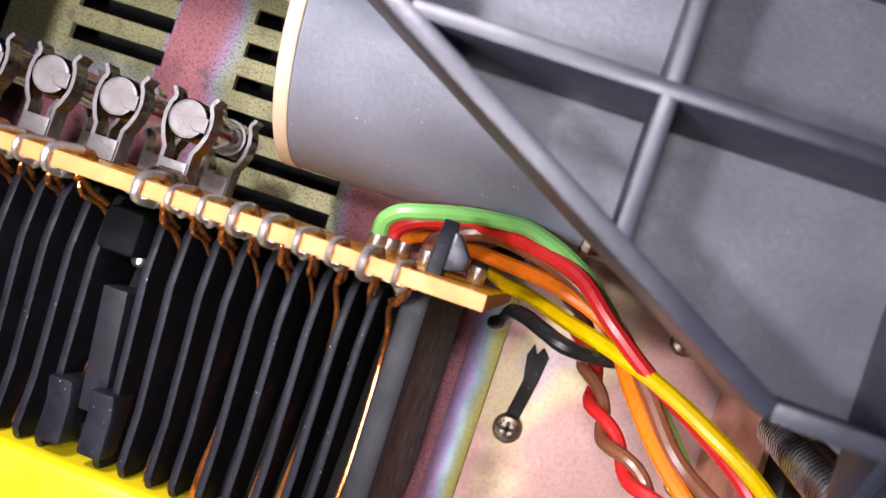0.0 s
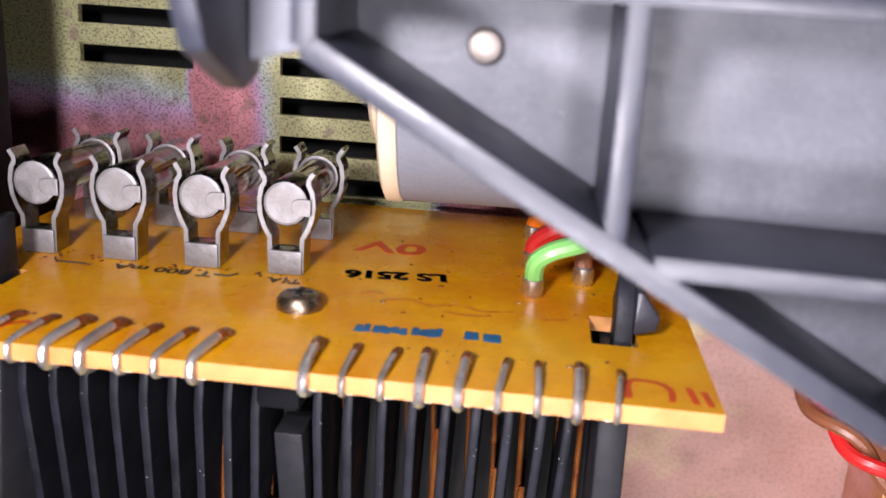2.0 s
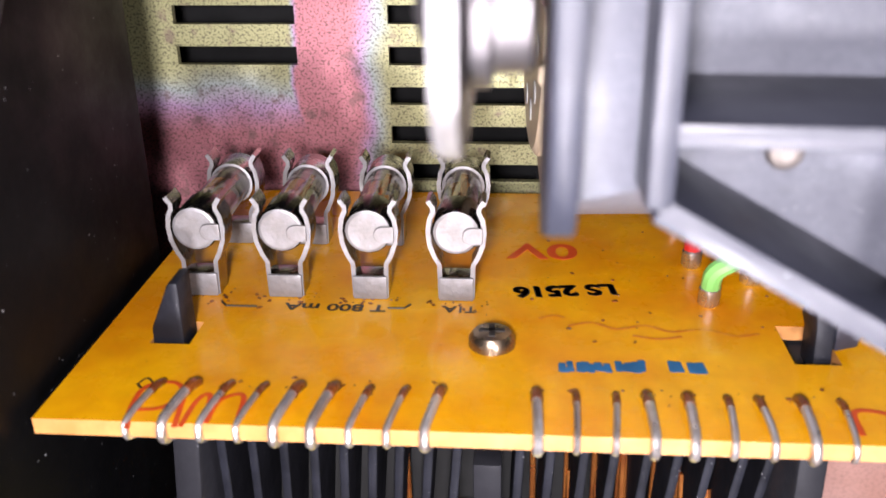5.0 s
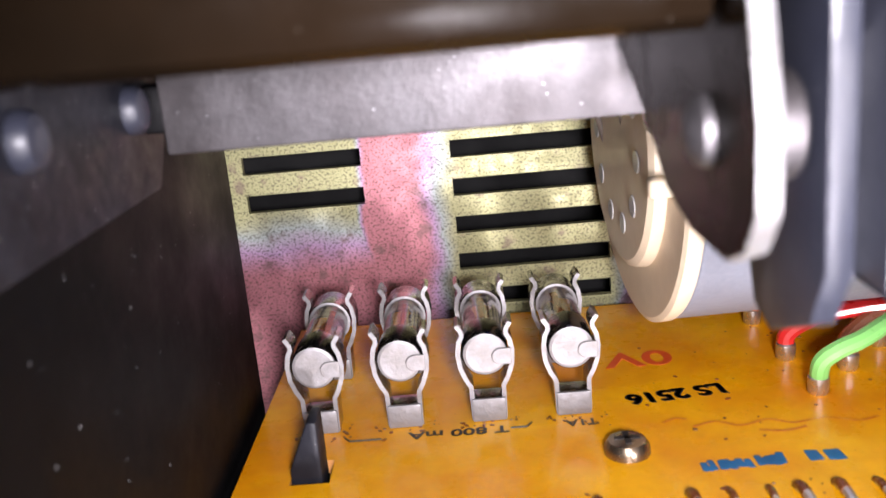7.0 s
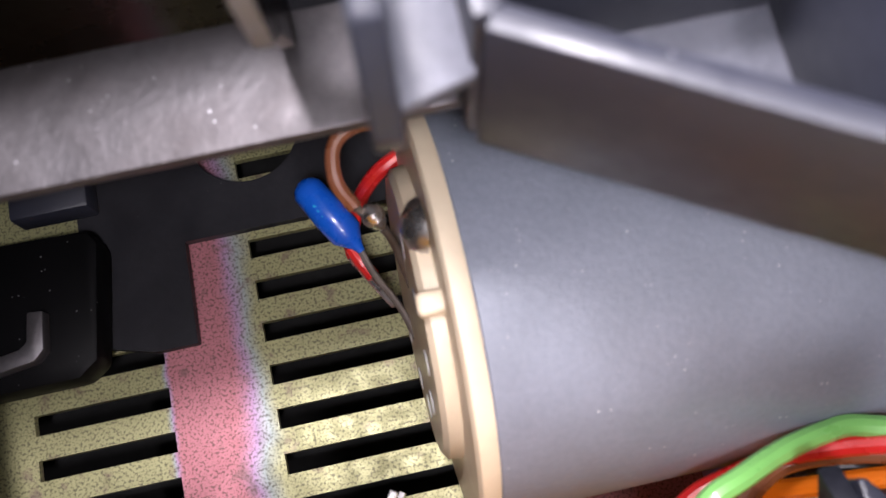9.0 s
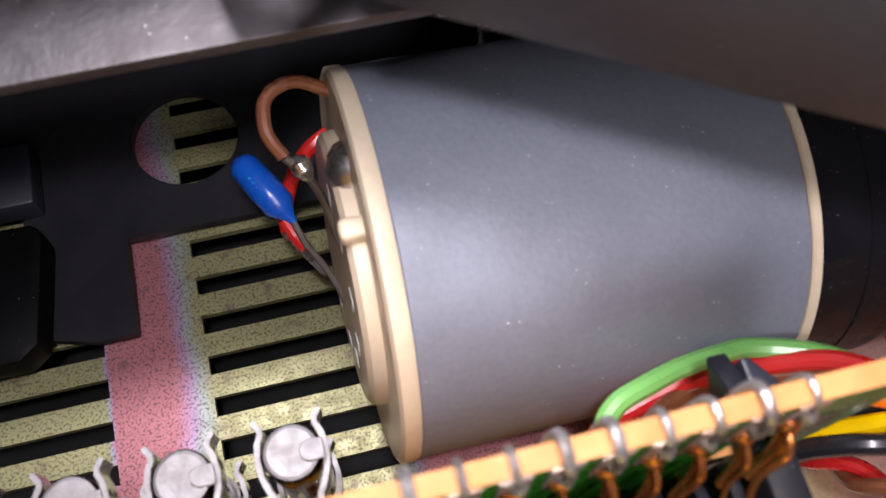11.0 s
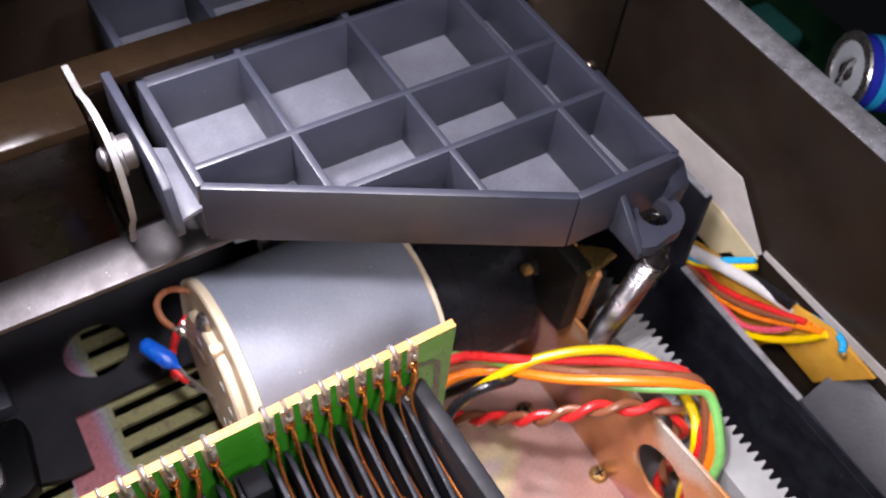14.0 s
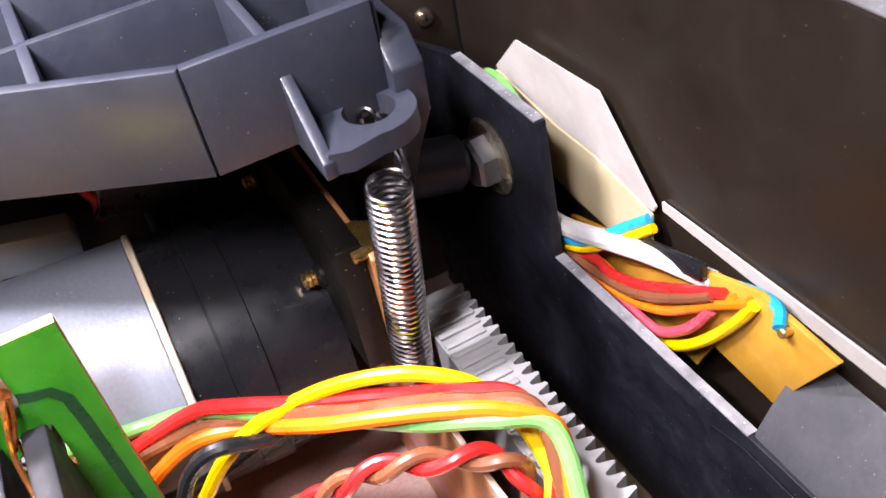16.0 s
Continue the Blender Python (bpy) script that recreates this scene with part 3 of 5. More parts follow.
for n, x in enumerate(WIRES):
    r = (0.038, 0.055, 0.04, 0.036, 0.055, 0.058, 0.04, 0.04, 0.055, 0.058, 0.038, 0.038, 0.055, 0.055, 0.04, 0.04, 0.056, 0.034)[n]
    r *= 0.85
    lean = 0.1 if n < 9 else 0.02 + 0.03 * ((n * 7) % 3 - 1)
    z = 0.08 + r
    line = spline([(x + lean, 0.62, 0.09), (x + lean * 0.8, 0.45, z + 0.02), (x + lean * 0.3, 0.16, z + 0.01), (x, 0.0, z - 0.03), (x, -r - 0.012, 0.0), (x, 0.0, -z + 0.03), (x + 0.02, 0.14, -z), (x + 0.03, 0.42, -z)], 5)
    wire = part("wire_end", bm_tube(line, r, 8), M["wiretin"], board)
    tip = spline([(x + lean * 1.08, 0.67, 0.082), (x + lean * 0.95, 0.56, z + 0.01), (x + lean * 0.75, 0.42, z + 0.018)], 4)
    part("flux", bm_tube(tip, r * 1.16, 8), M["rust"], wire, "scorched brown flux")
    # soldered pad below
    part("pad", bm_prism([(x - 0.115, 0.02), (x + 0.115, 0.02), (x + 0.135, 0.76), (x + 0.11, 0.84), (x + 0.03, 0.87), (x - 0.06, 0.83), (x - 0.09, 0.75)], -0.1, -0.084, "z", 0.006), M["solder"], board)
    for y, wide, mat in ((0.6, 0.1, "copper"), (0.38 - 0.06 * (n % 3), 0.075, "wiretin")):
        part("solder_joint", bm_turned((x + 0.03, y, -0.1), (0, 0, -1), [(0, wide), (0.03, wide * 0.93), (0.065, wide * 0.5), (0.08, wide * 0.15)], 12), M[mat], board)

# copper track on the soldered side
path = [(2.72, 0.72), (2.9, 0.8), (3.12, 0.86), (3.24, 1.05), (3.27, 1.5), (3.32, 3.4)]
left, right = [], []
for i, q in enumerate(path):
    d = (Vector(path[min(i + 1, len(path) - 1)]) - Vector(path[max(i - 1, 0)])).normalized()
    left.append((q[0] - d.y * 0.07, q[1] + d.x * 0.07))
    right.append((q[0] + d.y * 0.07, q[1] - d.x * 0.07))
part("track", bm_prism(left + right[::-1], -0.087, -0.082, "z"), M["track"], board, "dark green copper track", smooth=False)
resistor = thing("resistor", (2.56, 1.3, -0.2), "tiny banded resistor under the board", "resistor")
RW = Vector((-0.12, 1, -0.02))
part("body", bm_turned((2.56, 1.46, -0.24), RW, [(0, 0.05), (0.03, 0.075), (0.12, 0.078), (0.16, 0.062), (0.42, 0.062), (0.46, 0.078), (0.56, 0.075), (0.6, 0.05)], 14), M["white"], resistor)
for d, mat in ((0.01, "ink_black"), (0.06, "creamcard"), (0.13, "ink_black"), (0.4, "w_red"), (0.48, "cream")):
    part("band", bm_turned(Vector((2.56, 1.46, -0.24)) + RW * d, RW, [(0, 0.08), (0.05, 0.08)], 14), M[mat], resistor)
part("lead", bm_tube(spline([(2.7, 0.7, -0.1), (2.62, 1.0, -0.22), (2.57, 1.4, -0.25), (2.5, 2.1, -0.26), (2.46, 2.7, -0.1)], 5), 0.02, 6), M["copper"], resistor)


def lettering(name, text, x, y, size, mat, tilt=0.0, squeeze=1.0):
    """Printed writing on the component side, read from the far side of the board."""
    curve = bpy.data.curves.new(name, "FONT")
    curve.body, curve.size, curve.extrude, curve.offset = text, size, 0.002, size * 0.02
    ob = bpy.data.objects.new("tmp", curve)
    scene.collection.objects.link(ob)
    data = bpy.data.meshes.new_from_object(ob)
    bpy.data.objects.remove(ob)
    bm = bmesh.new()
    bm.from_mesh(data)
    bpy.data.meshes.remove(data)
    bm.transform(Matrix.Translation((x, y, 0.086)) @ Matrix.Rotation(math.pi + tilt, 4, "Z") @ Matrix.Diagonal((squeeze, 1, 1, 1)))
    return part(name, bm, mat, board, smooth=False)


for d in (0.0, 0.014, 0.028):
    lettering("marking", "LS 2516", 0.93 - d, 2.98 + d * 0.6, 0.36, M["ink_black"], 0.12, 1.0)
lettering("marking", "T 800 mA", -1.62, 2.34, 0.22, M["ink_black"], 0.0, 1.25)
lettering("marking", "T1A", -0.63, 2.35, 0.2, M["ink_black"], 0.0, 1.0)
lettering("marking", "0V", 0.56, 4.1, 0.62, M["ink_red"], 0.0, 1.25)
for a, b in (((-3.05, 2.25), (-3.4, 2.25)), ((-3.4, 2.25), (-3.47, 2.34)), ((-1.6, 2.28), (-1.42, 2.28)), ((-1.42, 2.28), (-1.36, 2.38))):
    part("print_line", bm_rod((*a, 0.084), (*b, 0.084), 0.012, 6), M["ink_black"], board)


def stroke(points, r, mat):
    bm = bm_tube(spline([(x, y, 0.0) for x, y in points], 5), r, 8)
    for v in bm.verts:
        v.co.z = 0.084 + v.co.z * 0.06
    return part("marker_stroke", bm, mat, board)


stroke([(2.76, 0.14), (2.8, 0.5), (3.05, 0.5), (3.14, 0.35), (3.12, 0.14)], 0.03, M["ink_red"])
stroke([(3.3, 0.46), (3.33, 0.14)], 0.03, M["ink_red"])
stroke([(3.42, 0.4), (3.45, 0.12)], 0.028, M["ink_red"])
stroke([(-3.6, -0.12), (-3.69, 0.22), (-3.68, 0.57), (-3.44, 0.66), (-3.3, 0.49), (-3.4, 0.24), (-3.65, 0.18)], 0.026, M["ink_red"])
stroke([(-3.78, 0.61), (-3.72, 0.72), (-3.62, 0.6), (-3.69, 0.53), (-3.78, 0.61)], 0.012, M["ink_black"])
stroke([(-3.19, -0.07), (-3.25, 0.35), (-3.26, 0.56)], 0.026, M["ink_red"])
stroke([(-3.14, -0.06), (-3.12, 0.36), (-3.03, 0.46), (-2.93, 0.01)], 0.026, M["ink_red"])
stroke([(-2.93, 0.01), (-2.91, 0.37), (-2.72, 0.48), (-2.66, 0.09)], 0.026, M["ink_red"])
rng = random.Random(7)
# a smudged stamp of two groups of bars
for x, w in ((0.22, 0.14), (0.4, 0.15), (0.58, 0.14), (0.77, 0.15), (0.93, 0.1), (1.28, 0.12), (1.47, 0.15)):
    low = 1.06 + 0.03 * (x - 0.9)
    for u, tall in ((0.03, rng.uniform(0.15, 0.22)), (w * 0.5, rng.uniform(0.08, 0.2)), (w * 0.85, rng.uniform(0.15, 0.22))):
        foot = low + rng.uniform(0.0, 0.04)
        line = bm_rod((x + u, foot, 0.0), (x + u + rng.uniform(-0.02, 0.02), foot + tall, 0.001), rng.uniform(0.03, 0.045), 8)
        for v in line.verts:
            v.co.z = 0.083 + v.co.z * 0.06
        part("stamp_bar", line, M["ink_blue"], board, "smudged blue stamp")
# flux that ran and dried on the laminate
for pts in ([(0.35, 1.98), (0.6, 2.06), (0.85, 1.93), (1.15, 2.02), (1.4, 1.9), (1.75, 1.96), (2.05, 1.84), (2.3, 1.9)], [(1.0, 1.8), (1.25, 1.74), (1.5, 1.8)], [(0.05, 2.12), (0.2, 2.2), (0.32, 2.16)]):
    run = stroke(pts, 0.022, M["stain"])
    run.name = "flux_stain"
crumbs = bmesh.new()
for _ in range(150):
    k = rng.random()
    if k < 0.45:
        x, y = -0.86 - 0.96 * rng.randrange(4) + rng.uniform(-0.35, 0.35), 2.45 + rng.gauss(0, 0.12)
    elif k < 0.75:
        x, y = rng.choice(WIRES) + rng.gauss(0.06, 0.08), 0.68 + rng.gauss(0, 0.07)
    else:
        x, y = rng.uniform(-0.2, 2.6), rng.uniform(1.5, 4.8)
    size = rng.uniform(0.008, 0.026)
    bmesh.ops.create_icosphere(crumbs, subdivisions=1, radius=size, matrix=Matrix.Translation((x, y, 0.083)) @ Matrix.Rotation(rng.uniform(0, 3), 4, "Z") @ Matrix.Diagonal((rng.uniform(0.8, 2.0), 1, 0.5, 1)))
tagged(part("flux_crumb", crumbs, M["rust"], board, "brown crumbs of old flux"), "brown crumbs of old flux", kind="stuff")

screw(-0.44, 1.55, 0.08, (0, 0, 1), 0.24, "brown plated pan-head screw in the amber board")


# ---- fuses in their clips ----
def bm_spring_strip(side):
    """One half of a fuse clip: a bent strip seen along y."""
    line = [(0.175, 0.09), (0.18, 0.3), (0.185, 0.5), (0.24, 0.6), (0.29, 0.74), (0.305, 0.9), (0.285, 1.04), (0.245, 1.12), (0.25, 1.17), (0.3, 1.25)]
    bm = bmesh.new()
    rows = []
    for i, (u, w) in enumerate(line):
        d = Vector(line[min(i + 1, len(line) - 1)]) - Vector(line[max(i - 1, 0)])
        n = Vector((d.y, -d.x)).normalized() * 0.026
        rows.append([bm.verts.new((side * (u + n.x * s), y, w + n.y * s)) for s, y in ((-1, -0.2), (1, -0.2), (1, 0.1), (-1, 0.1))])
    for a, b in zip(rows, rows[1:]):
        for i in range(4):
            bm.faces.new((a[i], a[(i + 1) % 4], b[(i + 1) % 4], b[i]))
    bm.faces.new(rows[0])
    bm.faces.new(rows[-1])
    bmesh.ops.recalc_face_normals(bm, faces=bm.faces)
    # sheared edges paler, flats darker: light and shade put into the colours
    for f in bm.faces:
        f.material_index = 1 if abs(f.normal.y) > 0.7 else 0
    return bm


def move(bm, x, y, z=0.0):
    bm.transform(Matrix.Translation((x, y, z)))
    return bm


FX, FY, FZ = -0.86, 2.72, 0.9
clip = thing("fuse_clip", (FX, FY, 0.08), "tinned spring fuse clip soldered to the amber board", "fuse clip", "fuse clips")
for side in (-1, 1):
    part("spring", move(bm_spring_strip(side), FX, FY), [M["clipmetal"], M["capmetal"]], clip)
part("foot", move(bm_box(-0.19, 0.19, -0.24, -0.19, 0.085, 0.36, 0.012), FX, FY), M["capmetal"], clip)
part("base", move(bm_box(-0.17, 0.17, -0.19, 0.1, 0.3, 0.34, 0.01), FX, FY), M["clipmetal"], clip)
fuse = thing("fuse", (FX, FY, 0.5), "glass tube fuse with silvery end caps in clips", "fuse", "glass fuses")
L = 1.95
tube = part("glass_tube", bm_turned((FX, FY - 0.1, FZ), (0, 1, 0), [(0, 0.235), (L - 0.2, 0.235)], 28, caps=False), M["glass"], fuse)
for y, way in ((FY - 0.24, 1), (FY - 0.24 + L, -1)):
    bm = bm_turned((FX, y, FZ), (0, way, 0), [(0, 0.215), (0.012, 0.245), (0.04, 0.262), (0.48, 0.262), (0.49, 0.235)], 32)
    bm.normal_update()
    # end faces pale; the round side darkened as if mirroring dark surroundings
    for f in bm.faces:
        f.material_index = 0 if abs(f.normal.y) > 0.6 else 1
    part("cap", bm, [M["capmetal"], M["clipmetal"]], fuse)
tab = [(0.29, -0.12), (0.29, 0.07)] + [(0.16 + 0.09 * math.cos(math.radians(a)), -0.025 + 0.095 * math.sin(math.radians(a))) for a in range(90, 271, 20)]
part("stop_tab", bm_prism([(FX + u, FZ + v) for u, v in tab], FY - 0.275, FY - 0.245, "y", 0.01), M["capmetal"], fuse)
part("fuse_wire", bm_tube([Vector((FX, FY + 0.2, FZ)), Vector((FX, FY + 1.3, FZ))], 0.015, 6), M["copper"], fuse)
for k in range(4):
    dx = -0.96 * k
    if k:
        copy_thing(fuse, Matrix.Translation(PLACE @ Vector((FX + dx, FY, 0.5))))
    for y in (FY, FY + L - 0.46):
        if k or y > FY:
            copy_thing(clip, Matrix.Translation(PLACE @ Vector((FX + dx, y, 0.08))))

# ---- transformer below the board ----
trafo = thing("transformer", (-0.45, 3.5, -2.2), "black ribbed transformer bobbin with copper windings", "transformer")
FRONT = [(1.2, -0.2), (1.08, -0.4), (1.1, -0.95), (1.5, -2.5), (1.56, -3.15), (1.7, -3.3)]
EDGE = [(1.2, -0.12), (1.14, -0.2), (1.14, -3.0), (1.25, -3.2)]
BACK = [(5.6, -3.3), (5.6, -0.32)]


def bm_fin(x, w, out=0.0):
    return bm_prism([(y - out, z) for y, z in FRONT] + BACK, x - w / 2, x + w / 2, "x", min(w * 0.3, 0.05))


FINS = [-3.19, -2.86, -2.53, -2.21, -1.9, -1.6, -1.32, -1.02, -0.73] + [-0.12, 0.19, 0.53, 0.83, 1.16, 1.46, 1.78, 2.1, 2.36]
for x in FINS:
    bm = bm_fin(x, 0.105)
    for v in bm.verts:
        v.co.x += (0.08 if x < -0.5 else 0.03) * min(v.co.z + 0.4, 0)
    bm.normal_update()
    # side faces take the darker colour, as shade in the gaps
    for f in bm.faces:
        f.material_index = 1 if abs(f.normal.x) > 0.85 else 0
    part("fin", bm, [M["bobbin"], M["bobbinshade"]], trafo)
for x in (-3.57, 2.77):
    bm = bm_prism(EDGE + [(5.6, -3.2), (5.6, -0.12)], x - 0.15, x + 0.15, "x", 0.05)
    for v in bm.verts:
        v.co.x += (0.08 if x < 0 else -0.02) * min(v.co.z + 0.4, 0)
    part("end_flange", bm, M["baseplastic"], trafo, "thick dusty end flange")
# blackened so that the gaps between the fins look unlit
part("winding_core", bm_box(-3.5, 2.7, 2.2, 5.3, -3.3, -0.4, 0.1), M["void"], trafo, "wound core painted black as unlit depth")
post = part("post", bm_prism([(-0.72, 0.95), (-0.27, 0.95), (-0.24, 1.9), (-0.75, 1.9)], -0.8, -0.3, "z", 0.06), M["bobbinshade"], trafo)
part("post_screw", bm_turned((-0.48, 1.66, -0.8), (0, 0, -1), [(0, 0.1), (0.1, 0.1), (0.14, 0.07)], 16), M["tin"], post, "bright screw end")
part("post_plate", bm_prism([(1.25, -1.2), (1.62, -2.7), (1.75, -2.7), (1.75, -1.2)], -0.62, -0.32, "x", 0.02), M["baseplastic"], trafo, "grey lamination plate")
for x in (-0.78, -0.26):
    part("post_foot", bm_prism([(1.3, -2.35), (1.42, -2.65), (1.45, -3.15), (1.9, -3.15), (1.9, -2.35)], x - 0.16, x + 0.16, "x", 0.06), M["bobbin"], trafo)
for n, x in enumerate(WIRES):
    gap = min(FINS, key=lambda q: abs(q + 0.16 - x))
    gx = gap + 0.16 + 0.03 * ((n * 5) % 3 - 1)
    pts = [(x + 0.035, 0.62, -0.12), (x * 0.7 + gx * 0.3 + 0.03, 0.72, -0.3), (gx, 1.2, -0.42), (gx, 1.75, -0.9), (gx + 0.02, 1.95, -2.3), (gx - 0.03, 1.9, -3.2)]
    if n < 6:
        pts = pts[:3] + [(gx, 1.7, -0.8), (gx, 2.3, -1.2)]
    part("copper_wire", bm_tube(spline(pts, 5), 0.034 if n % 2 else 0.025, 8), M["copper"], trafo)
    # the thick soldered tail that loops off the pad
    tail = [(x + 0.035, 0.56, -0.11), (x + 0.045, 0.72, -0.17), (x * 0.7 + gx * 0.3 + 0.03, 0.92, -0.26), (gx, 1.2, -0.34)]
    part("copper_tail", bm_tube(spline(tail, 5), 0.045 if n % 3 else 0.036, 8), M["copper"], trafo)
    if 9 < n < 16:
        gx += 0.06
        pts = [(gx, 1.9, -1.3 - 0.2 * (n % 4)), (gx, 1.76, -2.2), (gx - 0.03, 1.66, -2.9), (gx - 0.06, 1.76, -3.25)]
        part("copper_wire", bm_tube(spline(pts, 5), 0.045, 8), M["copper"], trafo)
part("tape_wrap", bm_box(-3.7, 2.9, 1.5, 5.5, -7.5, -3.32, 0.15, 3), M["yellowtape"], trafo, "bright yellow winding tape")
part("pillar", bm_box(-1.2, 0.2, 5.5, FLOOR - 0.003, -6.5, -3.6, 0.03), M["bobbin"], trafo)
# snap hooks that hold the board
part("snap_hook", bm_prism([(-3.95, -0.4), (-3.6, -0.4), (-3.6, 0.74), (-3.7, 0.74), (-3.93, 0.22)], 1.44, 1.84, "y", 0.03), M["bobbin"], trafo)
part("snap_hook", bm_prism([(1.42, -0.4), (1.84, -0.4), (1.88, 0.22), (2.0, 0.3), (1.95, 0.42), (1.72, 0.71), (1.5, 0.4)], 2.72, 2.9, "x", 0.02), M["bobbin"], trafo)
part("snap_barb", bm_prism([(2.9, 0.14), (3.12, 0.2), (3.14, 0.34), (2.96, 0.58), (2.9, 0.58)], 1.46, 1.84, "y", 0.02), M["lever"], trafo)

# ---- motor ----
AX = Vector((1, 0.06, 0)).normalized()
C0 = Vector((0.30, 3.73, 2.96))
R = 2.15


def on_axis(d, y=0.0, z=0.0):
    """A point d along the motor's axis, off it by y and z."""
    side = Vector((-AX.y, AX.x, 0))
    return C0 + AX * d + side * y + Vector((0, 0, z))


motor = thing("motor", on_axis(2, 2.1, 0), "cylindrical grey sleeved motor with cream end caps", "motor")
part("sleeve", bm_turned(on_axis(0.0), AX, [(0, R - 0.02), (0.02, R), (3.91, R), (3.93, R - 0.02)], 96), M["motor"], motor)
end = part("end_cap", bm_turned(on_axis(-0.2), AX, [(0, R - 0.04), (0.03, R + 0.02), (0.17, R + 0.02), (0.2, R)], 96), M["cream"], motor, "cream plastic end cap")
part("hub_plate", bm_turned(on_axis(-0.38, 0, 0.0), AX, [(0, 1.42), (0.05, 1.5), (0.18, 1.52)], 64), M["cream"], end)
part("lug", bm_box(-0.04, 0.3, 2.05, 2.28, 2.6, 2.82, 0.06, 3), M["cream"], end)
part("dome_screw", bm_turned((0.16, 2.3, 3.43), (-1, -0.14, 0), [(0, 0.28), (0.08, 0.25), (0.15, 0.16), (0.19, 0.05)], 24), M["tin"], end, "bright domed screw head")
for k in range(7):
    a = math.radians(150 + 35 * k)
    p = on_axis(-0.39, 0.98 * math.cos(a), 0.98 * math.sin(a))
    part("vent_hole", bm_turned(p, -AX, [(0, 0.13), (0.012, 0.12)], 16), M["w_white"], end, "pale oval vent hole")
part("end_ring", bm_turned(on_axis(3.935), AX, [(0, R), (0.02, R + 0.03), (0.09, R + 0.03), (0.11, R)], 96), M["cream"], motor, "thin cream ring")
part("gear_housing", bm_turned(on_axis(4.05), AX, [(0, R - 0.08), (0.55, R - 0.08), (0.56, R - 0.1), (0.58, R - 0.1), (0.59, R - 0.08), (1.1, R - 0.08), (1.12, R - 0.14), (2.31, R - 0.14), (2.33, R - 0.2)], 80), M["gloss"], motor, "glossy black housing")
for y, z in ((2.19, 1.5), (2.08, 4.2)):
    part("lug_arm", bm_rod((6.6, y + 0.12, z), (6.9, y + 0.12, z), 0.2), M["gloss"], motor)
    stud = part("stud", bm_rod((6.4, y + 0.12, z), (6.7, y + 0.12, z), 0.11), M["brass"], motor, "brass threaded stud end")
    for k in range(4):
        part("thread", bm_turned((6.41 + 0.075 * k, y + 0.12, z), (1, 0, 0), [(0, 0.11), (0.025, 0.13), (0.05, 0.11)], 16), M["brass"], stud)
part("cradle", bm_box(1.5, 3.6, 5.75, FLOOR - 0.003, 2.4, 3.6, 0.05), M["sand"], motor, "dark steel cradle")

# small blue capacitor and leads at the motor's end
cap = thing("disc_capacitor", (-0.7, 4.1, 4.3), "blue epoxy disc capacitor soldered across motor leads", "capacitor")
a, b = Vector((-0.98, 3.98, 4.72)), Vector((-0.5, 4.2, 3.9))
w = (b - a).normalized()
bm = bm_turned(a, w, [(0, 0.05), (0.04, 0.13), (0.12, 0.18), (0.5, 0.2), (0.76, 0.19), (0.86, 0.12), (0.95, 0.06), (1.02, 0.04)], 20)
part("body", bm, M["blue"], cap)
for k in range(3):
    p = a + w * (0.4 + 0.07 * k) + Vector((-0.07, -0.17, 0))
    part("marking_bar", bm_box(p.x - 0.04, p.x + 0.05, p.y - 0.02, p.y + 0.02, p.z - 0.015, p.z + 0.015, 0.005), M["w_sky"], cap)
part("lead", bm_tube(spline([b, (-0.4, 4.3, 3.6), (-0.2, 4.4, 3.2), (-0.05, 4.45, 2.7), (0.05, 4.4, 2.5)], 6), 0.04, 8), M["lead"], cap)
part("lead", bm_tube(spline([(-0.62, 4.5, 3.9), (-0.45, 4.5, 3.6), (-0.25, 4.45, 3.25)], 6), 0.05, 8), M["tin"], cap)


def cable(name, points, r, mat, label, category="wire", group="", per=8):
    return solid(name, bm_tube(spline(points, per), r, 10), M[mat], label, category, group)


cable("wire", [(-0.55, 4.55, 3.85), (-0.6, 4.6, 4.05), (-0.45, 4.3, 4.4), (-0.15, 3.9, 4.6), (0.3, 3.8, 4.8)], 0.09, "w_red", "short red wire behind the blue capacitor", group="motor leads")
cable("wire", [(-0.6, 4.3, 3.98), (-0.52, 4.42, 3.8), (-0.42, 4.45, 3.62)], 0.08, "w_red", "red sleeve on the blue capacitor lead", group="motor leads")
cable("wire", [(0.2, 2.5, 4.45), (-0.15, 2.35, 4.55), (-0.45, 2.35, 4.42), (-0.52, 2.45, 4.1), (-0.4, 2.6, 3.85)], 0.072, "w_brown", "brown wire looped beside the motor end cap", group="motor leads")
cable("lead_wire", [(-0.4, 2.6, 3.85), (-0.25, 2.8, 3.75), (-0.12, 3.1, 3.6), (-0.05, 3.4, 3.3), (0.02, 3.5, 3.0)], 0.045, "lead", "bare twisted lead soldered at the motor end", group="motor leads")
solid("solder_blob", bm_turned((-0.3, 2.62, 3.85), (0.3, 0.6, -0.5), [(0, 0.03), (0.06, 0.1), (0.16, 0.12), (0.26, 0.07), (0.32, 0.02)], 12), M["tin"], "lumpy shiny solder joint on motor leads", "solder joint")

# ---- grey ribbed lever ----
lever = thing("lever", (4, -0.9, 2.5), "dark grey plastic lever with a ribbed lattice", "lever")
TOP, LOW = -2.15, -0.85
OUT = [(0.5, 3.0), (5.72, 0.02), (7.78, 0.0), (7.66, 2.0), (7.6, 8.2), (0.5, 8.2)]


